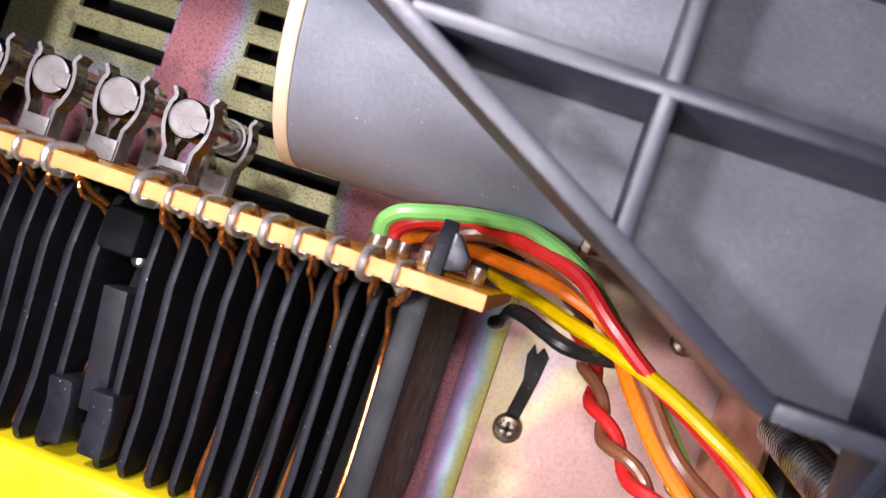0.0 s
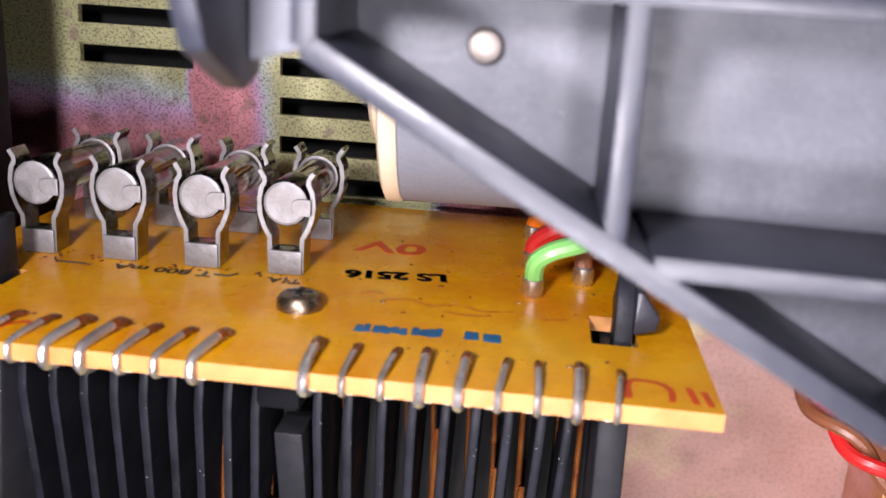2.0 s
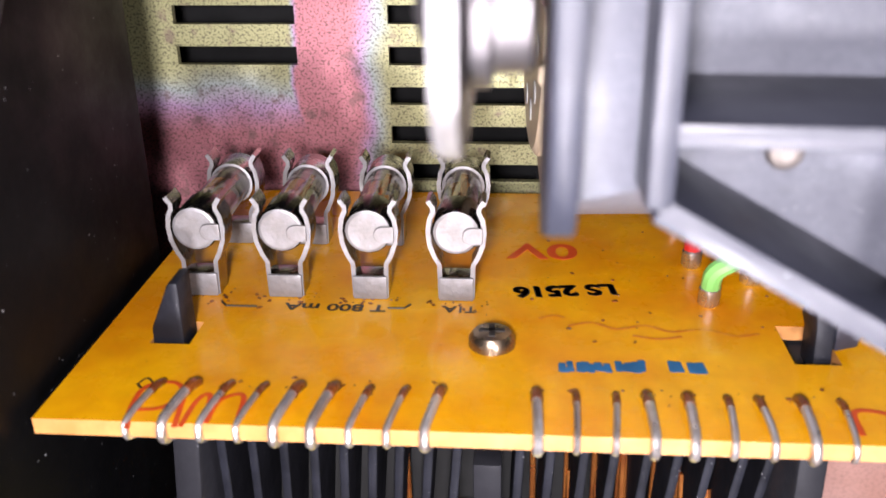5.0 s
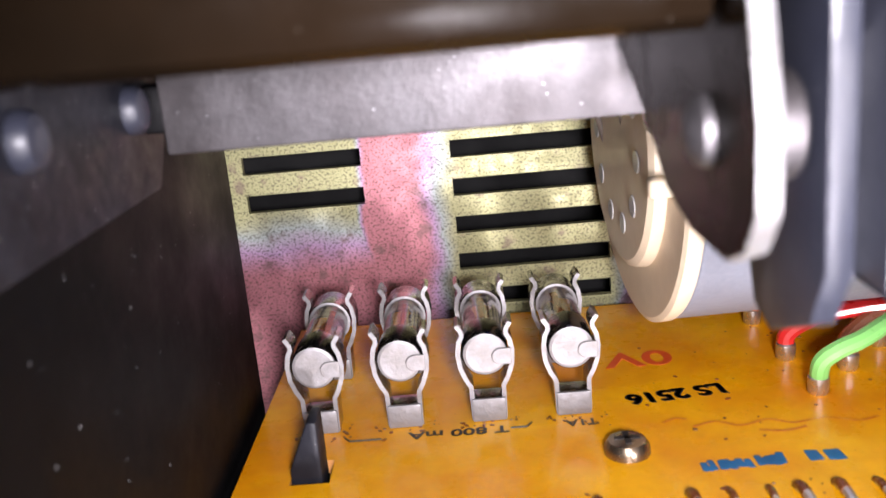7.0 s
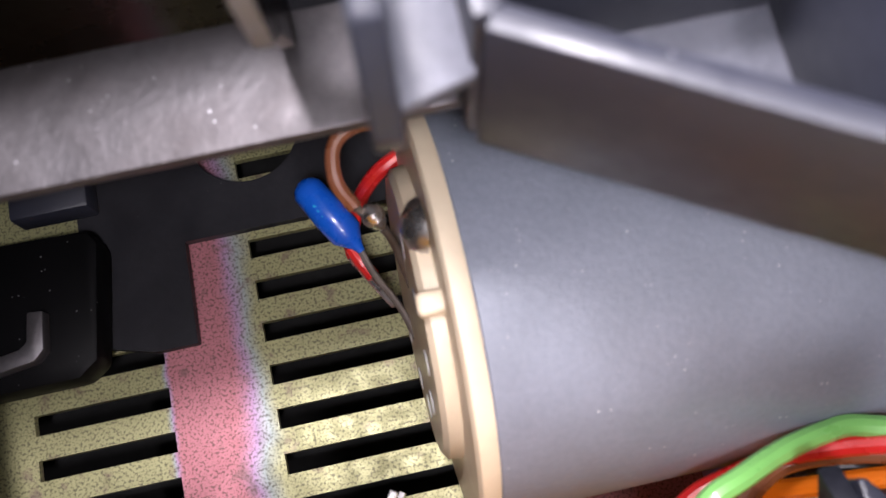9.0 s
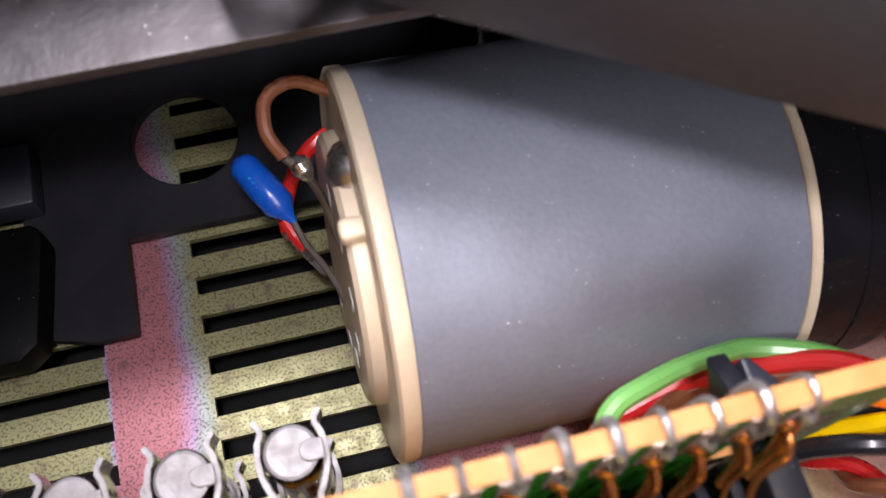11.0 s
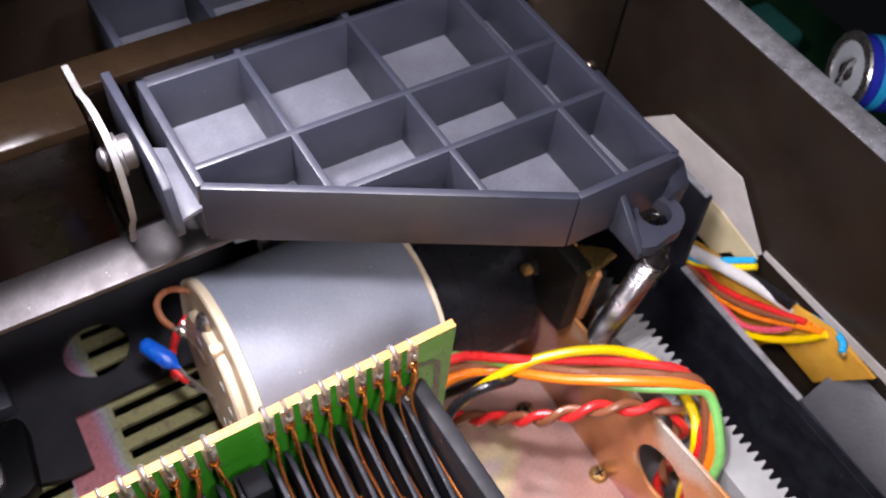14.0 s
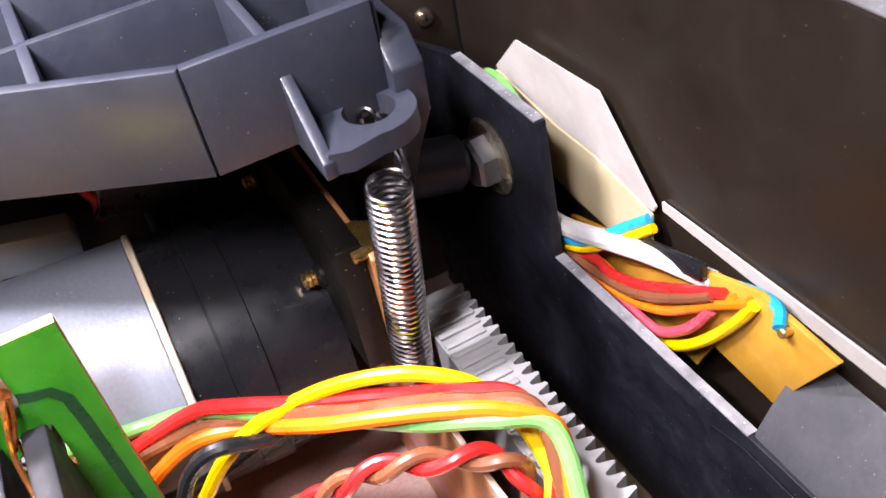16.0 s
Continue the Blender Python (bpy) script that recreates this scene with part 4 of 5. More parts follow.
def bm_wall(p, q, w, y0, y1):
    p, q = Vector(p), Vector(q)
    d = (q - p).normalized()
    n = Vector((-d.y, d.x)) * w / 2
    return bm_prism([tuple(p - n), tuple(q - n), tuple(q + n), tuple(p + n)], y0, y1, "y", 0.018)


# floor facing the viewer gets the lightened plastic, the ribs the dark one
part("web", bm_prism(OUT, -1.02, -0.87, "y"), M["leverlit"], lever, "speckled grey floor of the pockets, painted paler as lit")
for a, b in zip(OUT, OUT[1:] + OUT[:1]):
    part("rim", bm_wall(a, b, 0.15, TOP, LOW), M["lever"], lever)


def rim_z(x):
    """The slanting front edge at x."""
    return 3.0 - (x - 0.5) * 2.98 / 5.22 if x < 5.72 else 0.02


for x in (2.27, 4.42, 6.62):
    part("rib", bm_wall((x, rim_z(x) + 0.05), (x, 8.15), 0.13, TOP + 0.006, -0.95), M["lever"], lever)
part("rib", bm_wall((0.55, 3.4), (7.6, 3.32), 0.13, TOP + 0.003, -0.95), M["lever"], lever)
part("rib", bm_wall((2.5, 1.92), (7.65, 1.83), 0.13, TOP + 0.003, -0.95), M["lever"], lever)
part("rib", bm_wall((0.55, 5.5), (7.6, 5.45), 0.13, TOP + 0.003, -0.95), M["lever"], lever)
part("web_screw", bm_screw_head(1.42, -1.02, 2.98, (0, -1, 0), 0.12), M["lead"], lever, "brown screw in the lever pocket")
# rounded pivot cheek
part("cheek", bm_prism([(-2.6, 3.3), (-2.4, 2.95), (-1.75, 2.68), (-1.45, 2.75), (-1.32, 3.1), (-1.32, 5.6), (-2.6, 5.6)], -0.1, 0.06, "x", 0.03), M["lever"], lever)
part("gusset", bm_prism([(0.06, 2.85), (0.45, 2.95), (0.45, 4.4), (0.06, 4.6)], -1.7, -1.6, "y", 0.02), M["leverlit"], lever)
part("boss", bm_rod((7.9, 1.3, 1.75), (9.2, 1.6, 1.65), 0.42, 32), M["lever"], lever)
part("arm", bm_prism([(-1.75, 2.6), (-1.7, 0.05), (-1.35, -0.25), (-0.7, -0.2), (0.2, 0.4), (1.4, 1.1), (1.6, 2.3), (0.6, 2.8)], 7.78, 8.18, "x", 0.04), M["lever"], lever)
ringbm = bm_prism([(6.72, -0.05), (6.72, -0.82), (6.95, -0.9)] + [(7.42 + 0.52 * math.cos(a), -0.32 + 0.52 * math.sin(a)) for a in [math.radians(d) for d in range(-100, 41, 12)]] + [(7.7, 0.05)], -1.08, -0.82, "y", 0.0, holes=[(7.42, -0.3, 0.3)])
part("spring_eye", ringbm, M["lever"], lever, smooth=True)
part("eye_gusset", bm_prism([(-1.72, -0.02), (-1.0, -0.85), (-0.8, -0.85), (-0.8, 0.0)], 6.64, 6.78, "x", 0.02), M["lever"], lever)

# ---- coil spring ----
spring = thing("coil_spring", (7.1, 2.7, -0.42), "bright steel extension spring hooked in the lever", "spring")
s0, s1 = Vector((7.28, -0.42, -0.79)), Vector((7.14, 2.8, -0.4))
way, u, v = frame_of(s1 - s0)
turns = 34
line = [s0 + way * ((s1 - s0).length * i / (turns * 14)) + (u * math.cos(i * math.tau / 14) + v * math.sin(i * math.tau / 14)) * 0.245 for i in range(turns * 14 + 1)]
part("coil", bm_tube(line, 0.035, 8), M["springsteel"], spring)
part("hook", bm_tube(spline([line[0], s0 + Vector((0.25, -0.2, 0.1)), s0 + Vector((0.2, -0.45, 0.25)), s0 + Vector((0.12, -0.72, 0.38)), s0 + Vector((0.02, -0.6, 0.5)), s0 + Vector((0.0, -0.3, 0.45))], 6), 0.042, 8), M["springsteel"], spring)
part("hook", bm_tube(spline([line[-1], s1 + Vector((0.0, 0.15, 0.0)), s1 + Vector((0.0, 0.35, 0.1)), s1 + Vector((0.0, 0.5, 0.25))], 6), 0.042, 8), M["springsteel"], spring)

# ---- frame bar, brown channel, roller plate ----
bar = thing("frame_bar", (-1.5, 0.5, 4.2), "satin grey steel frame bar across the case", "frame bar")
part("face", bm_box(-4.3, 7.2, 0.42, 0.56, 3.74, 4.72, 0.03), M["steelgrey"], bar)
part("lip", bm_box(-4.3, 7.2, 0.56, 0.9, 4.6, 4.72, 0.03), M["steelgrey"], bar)
part("end_foot", bm_box(-4.64, -4.3, 0.6, 0.9, 3.9, 4.3, 0.04), M["case"], bar)
channel = thing("channel", (-2.2, -0.5, 5.2), "dark brown coated steel channel with rounded edge", "channel")
prof = [(2.8, 5.36), (-0.6, 5.3), (-2.15, 4.66), (-2.42, 4.57), (-2.56, 4.64), (-2.63, 4.85), (-2.63, 5.58), (-2.53, 5.58), (-2.53, 4.9), (-2.42, 4.7), (-2.15, 4.78), (-0.6, 5.42), (2.8, 5.48)]
part("sheet", bm_prism(prof, -4.4, -0.64, "x", 0.02), M["brown"], channel)
bm = bm_prism([(0.2, 4.3), (-0.7, 3.9), (-1.3, 3.52), (-1.9, 3.4), (-2.6, 3.42), (-2.92, 3.55), (-3.1, 3.78), (-3.12, 4.2), (-2.98, 4.7), (-2.7, 5.2), (-2.64, 6.0), (0.2, 6.0)], -0.61, -0.48, "x", 0.03)
bm.normal_update()
# edge faces get pale metal in place of the light they catch
for f in bm.faces:
    f.material_index = 0 if abs(f.normal.x) > 0.8 else 1
part("end_plate", bm, [M["brown"], M["capmetal"]], channel, "rounded brown end plate with edge painted pale as lit")
part("bush", bm_turned((-0.476, -2.3, 4.05), (1, 0, 0), [(0, 0.33), (0.02, 0.36), (0.1, 0.36), (0.12, 0.29), (0.28, 0.29), (0.31, 0.25)], 36), M["steelgrey"], channel, "grey turned steel bush")
part("rivet", bm_turned((-0.614, -2.3, 4.05), (-1, 0, 0), [(0, 0.2), (0.05, 0.19), (0.1, 0.12), (0.12, 0.04)], 20), M["steelgrey"], channel, "domed steel rivet head")
strap = thing("top_strap", (3, -2.35, 5.9), "brown coated steel strap lying over the lever", "strap")
part("strip", bm_box(-4.4, 8.2, -2.42, -2.2, 5.6, 6.3, 0.03), M["brown"], strap)
part("end_leg", bm_box(-4.4, -4.1, -2.2, 0.4, 5.6, 6.3, 0.03), M["brown"], strap)

# ---- bronze bracket, toothed rack ----
bracket = thing("bracket", (7.1, FLOOR, -2), "bronze passivated steel bracket with round cut-out", "bracket")
part("plate", bm_prism([(FLOOR - 0.004, 4.5), (FLOOR - 0.004, -8.5), (2.7, -8.5), (2.72, -4.6), (3.05, -1.8), (3.1, 0.33), (1.2, 0.25), (1.2, 4.5)], 7.1, 7.18, "x", 0.012, holes=[(4.4, -3.1, 0.72)]), M["bronze"], bracket, smooth=True)
part("mount_block", bm_prism([(1.1, 0.3), (1.1, 4.5), (3.6, 4.5), (3.3, 0.3)], 6.7, 7.09, "x", 0.07), M["sand"], bracket, "dusty black mounting block")
part("edge", bm_prism([(1.22, 0.2), (1.3, 0.12), (2.95, 0.2), (3.05, 0.32), (1.22, 0.32)], 7.1, 7.22, "x", 0.02), M["bronze"], bracket, "rounded bronze fold")
part("tab", bm_prism([(6.9, 0.18), (7.0, 0.18), (7.72, 0.33), (7.66, 0.55), (7.2, 0.9), (6.9, 0.9)], 1.16, 1.28, "y", 0.02), M["gold"], bracket, "golden folded tab")
rack = thing("toothed_rack", (8, 3.6, -3), "white nylon toothed rack behind the bronze bracket", "rack")
outline = [(7.75, 1.2), (7.75, -7.5)]
for k in range(40):
    z = -7.5 + 0.2175 * k
    outline += [(8.42, z), (8.44, z + 0.03), (8.62, z + 0.085), (8.62, z + 0.13), (8.44, z + 0.185)]
part("bar", bm_prism(outline, 3.3, 4.1, "y"), M["white"], rack, smooth=False)
for k in range(16):
    z = 0.9 - 0.2175 * k
    part("ridge", bm_box(7.78, 8.5 - 0.02 * k, 3.25, 3.3 - 0.002, z - 0.05, z + 0.05, 0.02), M["white"], rack)
part("web", bm_box(7.85, 8.3, 4.1, FLOOR - 0.003, -7.4, 1.1, 0.02), M["white"], rack)

# ---- black side plate with bolt, tape ----
side = thing("side_plate", (9.8, FLOOR, -1.5), "black coated steel side plate with stepped top", "side plate")
sp = [(0.42, 2.6), (0.4, 0.2), (2.62, 0.08), (3.2, -3.5), (3.3, -9), (FLOOR - 0.004, -9), (FLOOR - 0.004, 4.6), (1.0, 4.6)]
bm = bm_prism(sp, 9.7, 9.85, "x", 0.02)
for v in bm.verts:
    if v.co.z < 0:
        v.co.x += -0.11 * max(v.co.z, -4.5)
part("plate", bm, M["bobbin"], side)
part("tape_patch", bm_prism([(3.5, -2.95), (4.0, -2.85), (4.3, -3.0), (5.2, -2.85), (6.2, -3.0), (6.2, -8.5), (3.36, -8.5), (3.34, -3.5)], 10.0, 10.02, "x"), M["bobbin"], side, "black tape patch", smooth=False)
part("cover", bm_prism([(10.14, 3.6), (10.16, 3.12), (10.36, 2.78), (10.87, 2.1), (10.87, 3.6)], -9, -3.53, "z", 0.03), M["tape"], side, "grey-black taped cover")
for (y0, z0), (y1, z1) in (((0.4, 0.25), (0.42, 2.55)), ((3.18, -3.5), (2.62, 0.06))):
    worn = bm_prism([(y0 - 0.006, z0), (y1 - 0.006, z1), (y1 + 0.02, z1), (y0 + 0.02, z0)], 9.697, 9.853, "x")
    for v in worn.verts:
        if v.co.z < 0:
            v.co.x += -0.11 * max(v.co.z, -4.5)
    part("worn_edge", worn, M["rim"], side, "grey edge worn bare")
bolt = thing("hex_bolt", (9.6, 1.7, 1.6), "bright plated hexagon bolt with washer in the side plate", "bolt")
part("washer", bm_turned((9.69, 1.7, 1.62), (-1, 0, 0), [(0, 0.6), (0.05, 0.62), (0.09, 0.58)], 36), M["cream_metal"], bolt)
part("head", bm_turned((9.6, 1.7, 1.62), (-1, 0, 0), [(0, 0.42), (0.24, 0.42), (0.3, 0.36)], 6), M["steel"], bolt, smooth=False)

# ---- card and small board in the wiring channel ----
card = thing("card_shield", (10.8, 1.5, 0), "folded grey-white card insulating shield", "card")
part("upper_leaf", bm_prism([(1.3, 3.2), (0.54, 2.46), (0.41, 0.31), (1.62, -0.9), (1.72, -0.85), (1.78, 1.37)], 10.72, 10.76, "x"), M["card"], card, smooth=False)
part("lower_leaf", bm_prism([(1.3, 3.1), (1.5, 1.4), (1.5, 0.4), (1.72, -0.9), (2.3, -0.9), (2.2, -0.3), (2.65, 0.0), (2.6, 1.2), (2.3, 3.0)], 10.66, 10.7, "x"), M["creamcard"], card, "cream lower leaf", smooth=False)
part("edge_strip", bm_prism([(1.6, -0.88), (1.74, -0.9), (1.75, -4.6), (1.6, -8.5), (1.3, -8.5), (1.5, -4.6)], 10.84, 10.88, "x"), M["card"], card, smooth=False)
small = thing("small_board", (10.6, 3.0, -2.8), "ochre laminate connector board in the wiring channel", "circuit board")
part("laminate", bm_prism([(2.95, -2.3), (3.02, -3.38), (1.55, -4.2), (1.45, -3.0), (2.5, -0.2), (2.9, 1.0), (3.6, 1.0), (3.6, -2.0)], 10.56, 10.64, "x", 0.01), M["yellowboard"], small)
part("terminal", bm_rod((10.56, 1.62, -3.5), (10.4, 1.57, -3.52), 0.06), M["brass"], small)
part("component", bm_prism([(2.0, -0.95), (2.26, -0.9), (1.86, -2.15), (1.6, -2.15)], 10.44, 10.556, "x", 0.02), M["gloss"], small, "small black component")

# ---- wires in the side channel ----
cable("wire", [(9.95, 2.3, 1.2), (9.98, 2.33, 0.35), (10.3, 2.25, -0.55), (10.45, 2.06, -1.3), (10.66, 1.96, -2.17)], 0.14, "w_white", "thick white sleeved cable in the side channel", "cable")
cable("wire", [(10.64, 1.98, -2.1), (10.67, 1.78, -2.5), (10.68, 1.6, -2.95), (10.58, 1.48, -3.3), (10.42, 1.52, -3.48)], 0.075, "w_sky", "light blue wire out of the white cable", group="channel wires")
cable("wire", [(9.9, 2.75, 0.9), (10.1, 2.5, 0.0), (10.4, 2.1, -0.5), (10.62, 1.75, -0.9)], 0.075, "w_sky", "light blue wire in the side channel", group="channel wires")
cable("wire", [(9.9, 2.85, 0.9), (10.1, 2.62, 0.0), (10.4, 2.2, -0.6), (10.62, 1.85, -1.0)], 0.075, "w_yellow", "yellow wire in the side channel", group="channel wires")
cable("wire", [(10.0, 3.08, 0.84), (10.2, 2.78, -0.06), (10.25, 2.84, -0.48), (10.3, 2.65, -1.04), (10.35, 2.33, -1.59), (10.4, 1.99, -2.14), (10.45, 1.73, -2.56)], 0.075, "w_red", "red wire sagging in the side channel", group="channel wires")
cable("wire", [(10.0, 3.2, 1.26), (10.05, 2.9, 0.36), (10.11, 2.91, -0.03), (10.17, 2.92, -0.4), (10.22, 2.81, -0.94), (10.28, 2.53, -1.5), (10.34, 2.17, -2.01), (10.4, 1.85, -2.42)], 0.075, "w_brown", "brown wire sagging in the side channel", group="channel wires")
cable("wire", [(10.0, 3.36, 1.26), (10.1, 3.06, 0.36), (10.16, 3.04, -0.06), (10.21, 3.08, -0.47), (10.27, 3.01, -0.95), (10.33, 2.78, -1.52), (10.39, 2.37, -2.03), (10.44, 2.0, -2.44), (10.5, 1.6, -2.95)], 0.075, "w_orange", "orange wire sagging in the side channel", group="channel wires")
cable("wire", [(10.0, 3.16, 0.83), (10.25, 2.86, -0.07), (10.3, 2.88, -0.63), (10.36, 2.82, -1.15), (10.41, 2.6, -1.7), (10.47, 2.18, -2.19), (10.52, 1.76, -2.68)], 0.07, "w_orange", "orange wire sagging in the side channel", group="channel wires")
cable("wire", [(10.0, 3.49, 0.67), (10.2, 3.19, -0.23), (10.24, 3.14, -0.87), (10.27, 3.2, -1.24), (10.31, 3.16, -1.56), (10.35, 2.84, -1.93), (10.38, 2.5, -2.19), (10.42, 2.14, -2.38)], 0.075, "w_pink", "pink wire sagging in the side channel", group="channel wires")
cable("wire", [(10.0, 3.43, 0.97), (10.3, 3.13, 0.07), (10.34, 3.14, -0.46), (10.39, 3.1, -0.95), (10.43, 2.76, -1.52), (10.48, 2.28, -1.99), (10.52, 1.9, -2.46)], 0.07, "w_red", "red wire sagging in the side channel", group="channel wires")
cable("wire", [(10.0, 3.42, 0.65), (10.3, 3.12, -0.25), (10.35, 3.15, -0.69), (10.4, 3.06, -1.17), (10.45, 2.73, -1.61), (10.5, 2.31, -2.07)], 0.05, "w_white", "thin white wire sagging in the side channel", group="channel wires")
cable("wire", [(10.0, 3.81, -0.49), (10.3, 3.51, -1.39), (10.34, 3.19, -1.86), (10.38, 2.85, -2.21), (10.42, 2.42, -2.54), (10.46, 1.94, -2.84), (10.5, 1.61, -3.0)], 0.08, "w_yellow", "yellow wire sagging in the side channel", group="channel wires")

for k, (mat, tint) in enumerate((("w_red", "red"), ("w_orange", "orange"), ("w_green", "green"))):
    d = 0.13 * k
    cable("wire", [(10.35, 1.7, 3.9 - d), (10.3, 1.12 - 0.5 * d, 2.9 - d), (10.28, 1.0, 2.45 - 2 * d), (10.3, 1.25 + d, 1.7 - d), (10.25, 2.0 + d, 1.2), (10.15, 2.9, 0.9 - d)], 0.07, mat, f"{tint} wire coming over the top of the side channel", group="channel wires")

# ---- wire bundle from the board ----
def ferrule(x, y, z=0.08):
    return bm_turned((x, y, z), (0, 0, 1), [(0, 0.1), (0.03, 0.12), (0.2, 0.12), (0.22, 0.1)], 12)


bundle = [
    ("w_green", (1.9, 2.55), [(1.92, 2.5, 0.48), (2.08, 2.46, 0.63), (2.35, 2.5, 0.72), (2.8, 2.7, 0.85), (3.3, 2.9, 0.93), (3.7, 2.95, 0.92), (4.4, 2.85, 0.62), (5.2, 2.75, -0.1), (6.0, 2.55, -0.95), (6.7, 2.25, -1.8), (7.3, 2.1, -2.3), (7.9, 2.2, -2.75)], (0.12, -0.35)),
    ("w_red", (1.88, 3.55), [(1.9, 3.55, 0.4), (2.08, 3.5, 0.56), (2.4, 3.45, 0.68), (3.2, 3.2, 0.8), (4.26, 2.8, 0.62), (4.87, 2.6, 0.16), (5.47, 2.55, -0.27), (6.15, 2.53, -0.65), (6.8, 2.49, -1.07), (7.3, 2.3, -1.56), (7.8, 2.2, -2.1), (7.9, 2.5, -2.8)], (-0.15, 0.0)),
    ("w_brown", (2.47, 3.12), [(2.5, 3.2, 0.45), (3.0, 3.3, 0.72), (3.6, 3.2, 0.7), (4.25, 3.04, 0.52), (4.99, 2.9, 0.12), (5.54, 2.6, -0.48), (6.04, 2.3, -1.08), (6.74, 2.2, -1.51), (7.3, 2.05, -2.0), (7.85, 2.1, -2.5)], (0.0, -0.15)),
    ("w_orange", (1.86, 4.8), [(1.9, 4.78, 0.36), (2.1, 4.65, 0.46), (2.6, 4.2, 0.5), (3.4, 3.5, 0.45), (4.17, 3.07, 0.37), (4.9, 3.03, 0.1), (5.32, 2.7, -0.47), (5.77, 2.4, -1.02), (6.3, 2.15, -1.5), (6.9, 2.0, -1.95), (7.5, 2.0, -2.35), (7.95, 2.25, -2.75)], (0.0, -0.4)),
    ("w_yellow", (3.05, 4.15), [(3.15, 4.3, 0.3), (3.5, 4.3, 0.18), (3.87, 4.02, 0.13), (4.38, 3.3, 0.0), (4.95, 2.8, -0.13), (5.6, 2.5, -0.33), (6.23, 2.3, -0.62), (6.88, 2.25, -0.98), (7.45, 2.35, -1.45), (7.75, 2.6, -2.0), (7.8, 2.9, -2.7)], (-0.25, 0.05)),
]
names = {"w_green": "green", "w_red": "red", "w_brown": "brown", "w_orange": "orange", "w_yellow": "yellow", "w_black": "black"}
for mat, (fx, fy), pts, (ox, oy) in bundle:
    wire = thing("wire", (fx, fy, 0.08), f"{names[mat]} insulated wire curving from the amber board", "wire", "board wires")
    # the end dives between the bracket and the rack
    oz = {"w_green": -0.32, "w_red": 0.12, "w_brown": 0.0, "w_orange": -0.16, "w_yellow": 0.2}[mat]
    tail = [(7.66 + ox * 0.3, 3.0 + 0.3 * oz, -3.3 + oz), (7.5, 3.7, -3.55 + oz), (7.46 + ox * 0.2, 4.6, -3.75 + oz), (7.46, 5.5, -3.95 + oz), (7.46, 6.3, -4.1 + oz)]
    part("insulation", bm_tube(spline([(fx, fy, 0.24), *pts, *tail], 8), 0.105, 10), M[mat], wire)
    part("ferrule", ferrule(fx, fy), M["tin"], wire, "crimped silvery ferrule")
wire = thing("wire", (3.1, 3.74, 0.08), "black insulated wire looping off the board edge", "wire", "board wires")
part("insulation", bm_tube(spline([(3.1, 3.74, 0.24), (3.15, 3.9, 0.48), (3.5, 4.15, 0.6), (4.1, 4.05, 0.52), (4.7, 3.55, 0.22), (5.1, 3.2, 0.0), (5.18, 3.0, -0.2), (4.95, 2.92, -0.28), (4.48, 2.71, -0.28), (4.16, 2.84, -0.19), (3.89, 3.2, -0.11), (3.69, 3.69, -0.12), (3.6, 4.3, -0.3), (3.45, 5.0, -0.4)], 8), 0.105, 10), M["w_black"], wire)
part("ferrule", ferrule(3.1, 3.74), M["tin"], wire, "crimped silvery ferrule")

# twisted red and brown pair
core = spline([(4.2, 5.5, 0.6), (4.49, 5.07, 0.23), (4.87, 4.29, -0.44), (5.21, 3.53, -1.06), (5.68, 2.98, -1.48), (6.19, 2.66, -1.82), (6.78, 2.59, -2.17), (7.28, 2.65, -2.42), (7.5, 2.95, -2.68), (7.48, 3.6, -2.88), (7.46, 4.5, -3.0), (7.45, 5.4, -3.1), (7.45, 6.3, -3.2)], 16)
pair = thing("twisted_pair", (6, 3.3, -1.5), "twisted pair of red and brown insulated wires", "wire pair")
for mat, phase in (("w_red", 0.0), ("w_brown", math.pi)):
    line, far = [], 0.0
    for i, p in enumerate(core):
        if i:
            far += (p - core[i - 1]).length
        way, u, v = frame_of(core[min(i + 1, len(core) - 1)] - core[max(i - 1, 0)])
        a = phase + far * math.tau / 1.3
        line.append(p + (u * math.cos(a) + v * math.sin(a)) * 0.09)
    part("strand", bm_tube(line, 0.092, 10), M[mat], pair)

# ---- beyond the wall: another compartment ----
solid("outer_board", bm_box(12.2, 17, 1.0, 1.15, -6, 6, 0.02), M["darkgreen"], "dark green circuit board in the next compartment", "circuit board")
can = thing("can_capacitor", (14.3, -1.0, 0.4), "blue sleeved can capacitor in the next compartment", "capacitor")
part("sleeve", bm_turned((13.5, -1.0, 0.75), (1, 0.1, -0.55), [(0, 0.62), (0.04, 0.75), (0.3, 0.78), (3.2, 0.78), (3.3, 0.7)], 36), M["bluecan"], can)
part("end_disc", bm_turned((13.5, -1.0, 0.75), (-1, -0.1, 0.55), [(0, 0.62), (0.02, 0.6), (0.04, 0.1)], 36), M["pale"], can, "bright crimped end disc")
part("lead", bm_rod((13.7, -0.4, 0.65), (13.7, 1.0, 0.65), 0.06), M["tin"], can)
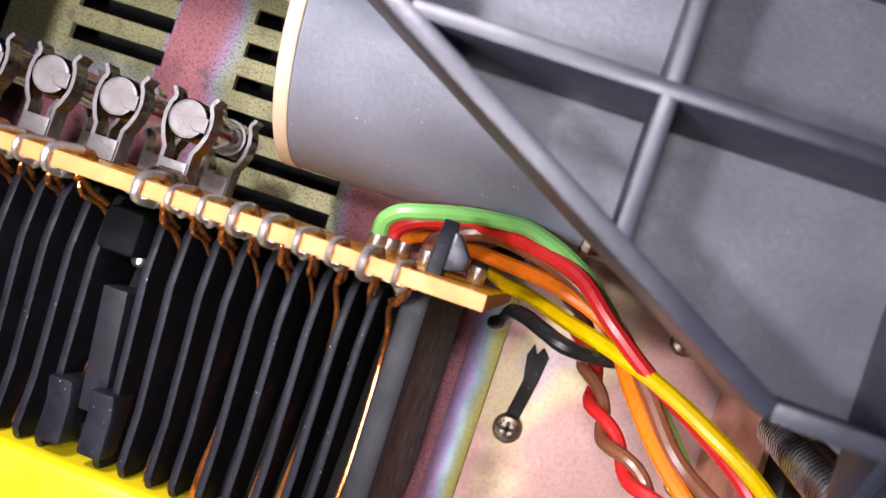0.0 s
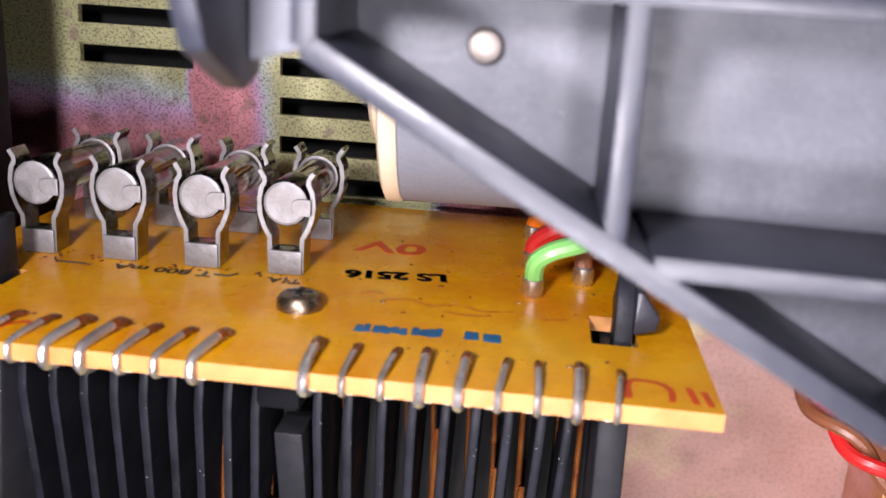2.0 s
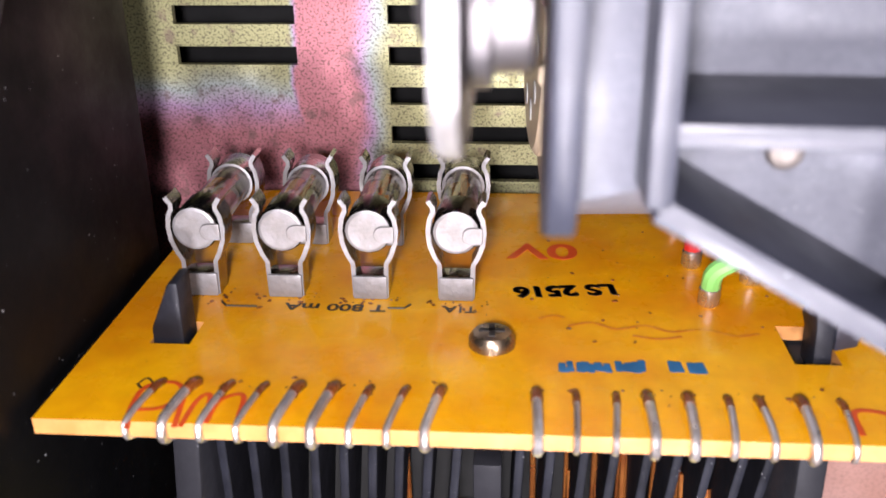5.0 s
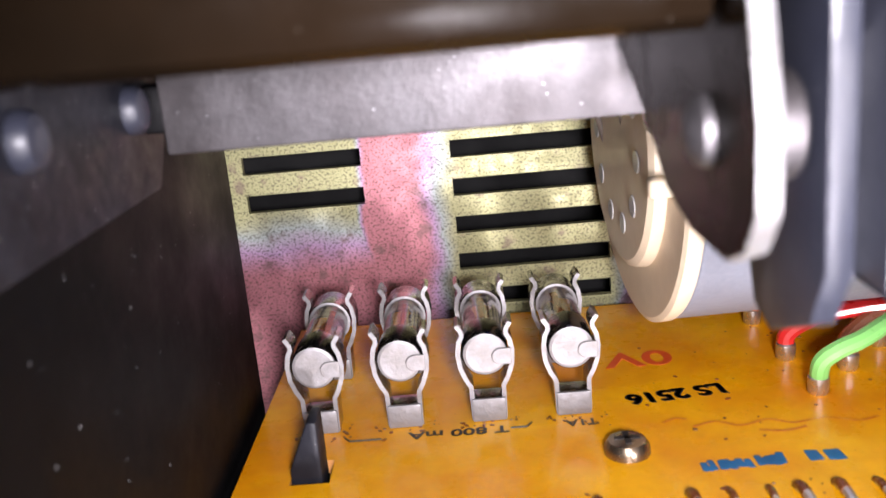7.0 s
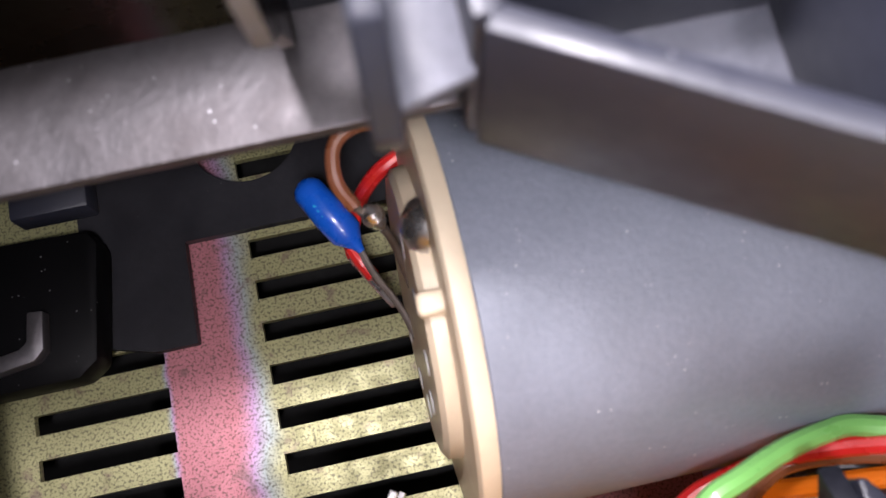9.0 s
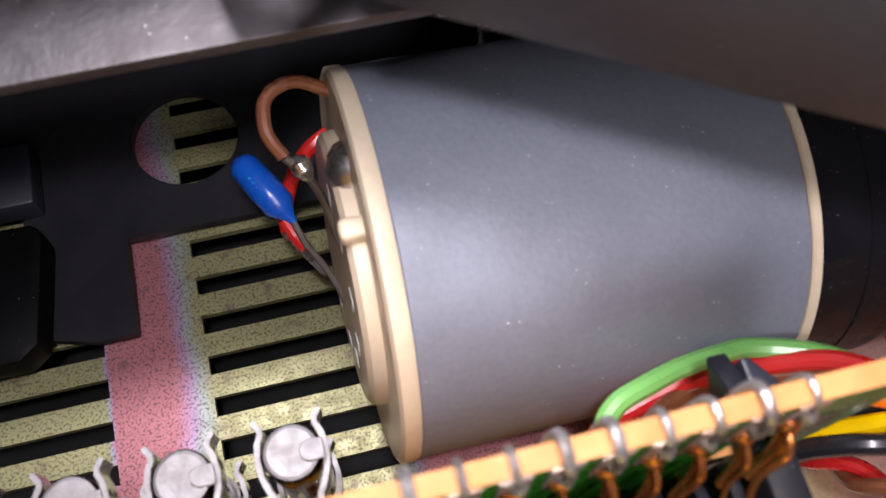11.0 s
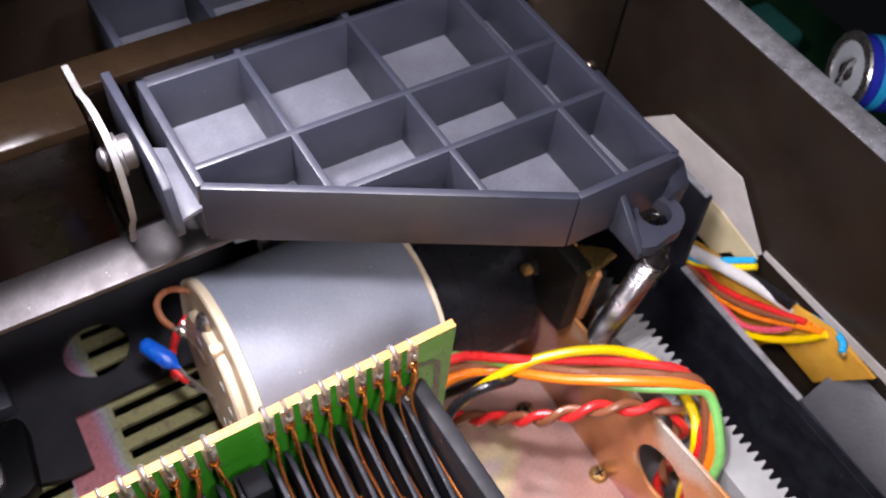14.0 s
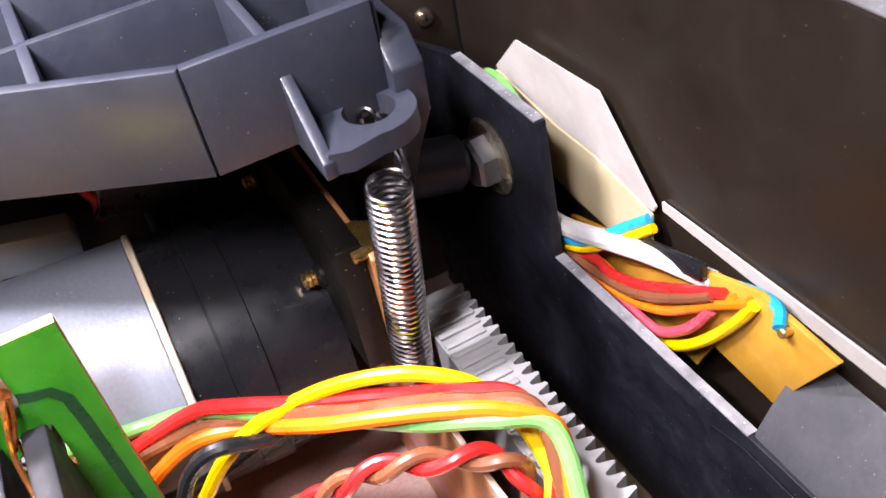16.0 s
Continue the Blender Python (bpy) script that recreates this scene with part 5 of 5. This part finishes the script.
part("crimp", bm_turned((13.52, -1.0, 0.74), (-1, -0.1, 0.55), [(0, 0.8), (0.03, 0.83), (0.08, 0.8), (0.08, 0.62), (0.0, 0.6)], 36, caps=False), M["tin"], can, "rolled bright rim")
part("rivet", bm_turned((13.46, -1.0, 0.77), (-1, -0.1, 0.55), [(0, 0.2), (0.08, 0.18), (0.12, 0.08)], 16), M["ink_black"], can, "dark end rivet")
part("lug", bm_prism([(13.2, -1.35), (13.42, -1.4), (13.42, -0.7), (13.2, -0.75)], 0.7, 0.78, "z", 0.01), M["tin"], can, "solder lug")
part("stripe", bm_turned((13.75, -0.975, 0.61), (1, 0.1, -0.55), [(0, 0.785), (0.22, 0.785)], 36, caps=False), M["w_sky"], can, "light blue stripe")
block = thing("film_capacitor", (14.2, 0.2, 3.2), "teal film capacitor in the next compartment", "capacitor")
part("body", bm_box(13.6, 15.0, 0.1, 0.998, 2.8, 4.2, 0.2, 3), M["teal"], block)

# ---- behind the motor, under the lever ----
relay = thing("relay", (2.6, 2.0, 5.2), "pale grey relay box behind the grey motor", "relay")
part("cover", bm_prism([(3.68, 2.3), (3.72, 2.56), (3.65, 2.9), (1.5, 2.55), (1.42, 2.0), (1.75, 1.82)], 5.1, 5.7, "z", 0.05), M["pale"], relay)
part("pin", bm_rod((2.2, 2.38, 5.4), (2.2, FLOOR - 0.003, 5.4), 0.12), M["tin"], relay)
solenoid = thing("solenoid", (5.1, 2.3, 5.6), "blue-grey steel solenoid can behind the motor", "solenoid")
part("can", bm_turned((4.25, 1.95, 5.55), (1, 0.38, 0), [(0, 0.5), (0.03, 0.53), (1.55, 0.53), (1.62, 0.5)], 36), M["steelblue"], solenoid)
part("stem", bm_rod((5.0, 2.7, 5.6), (5.0, FLOOR - 0.003, 5.6), 0.2), M["steelblue"], solenoid)
cable("wire", [(3.95, 1.5, 5.6), (4.1, 1.9, 5.45), (4.2, 2.1, 5.3), (4.15, 2.6, 5.6)], 0.09, "w_red", "red wire between relay and solenoid", group="motor leads")
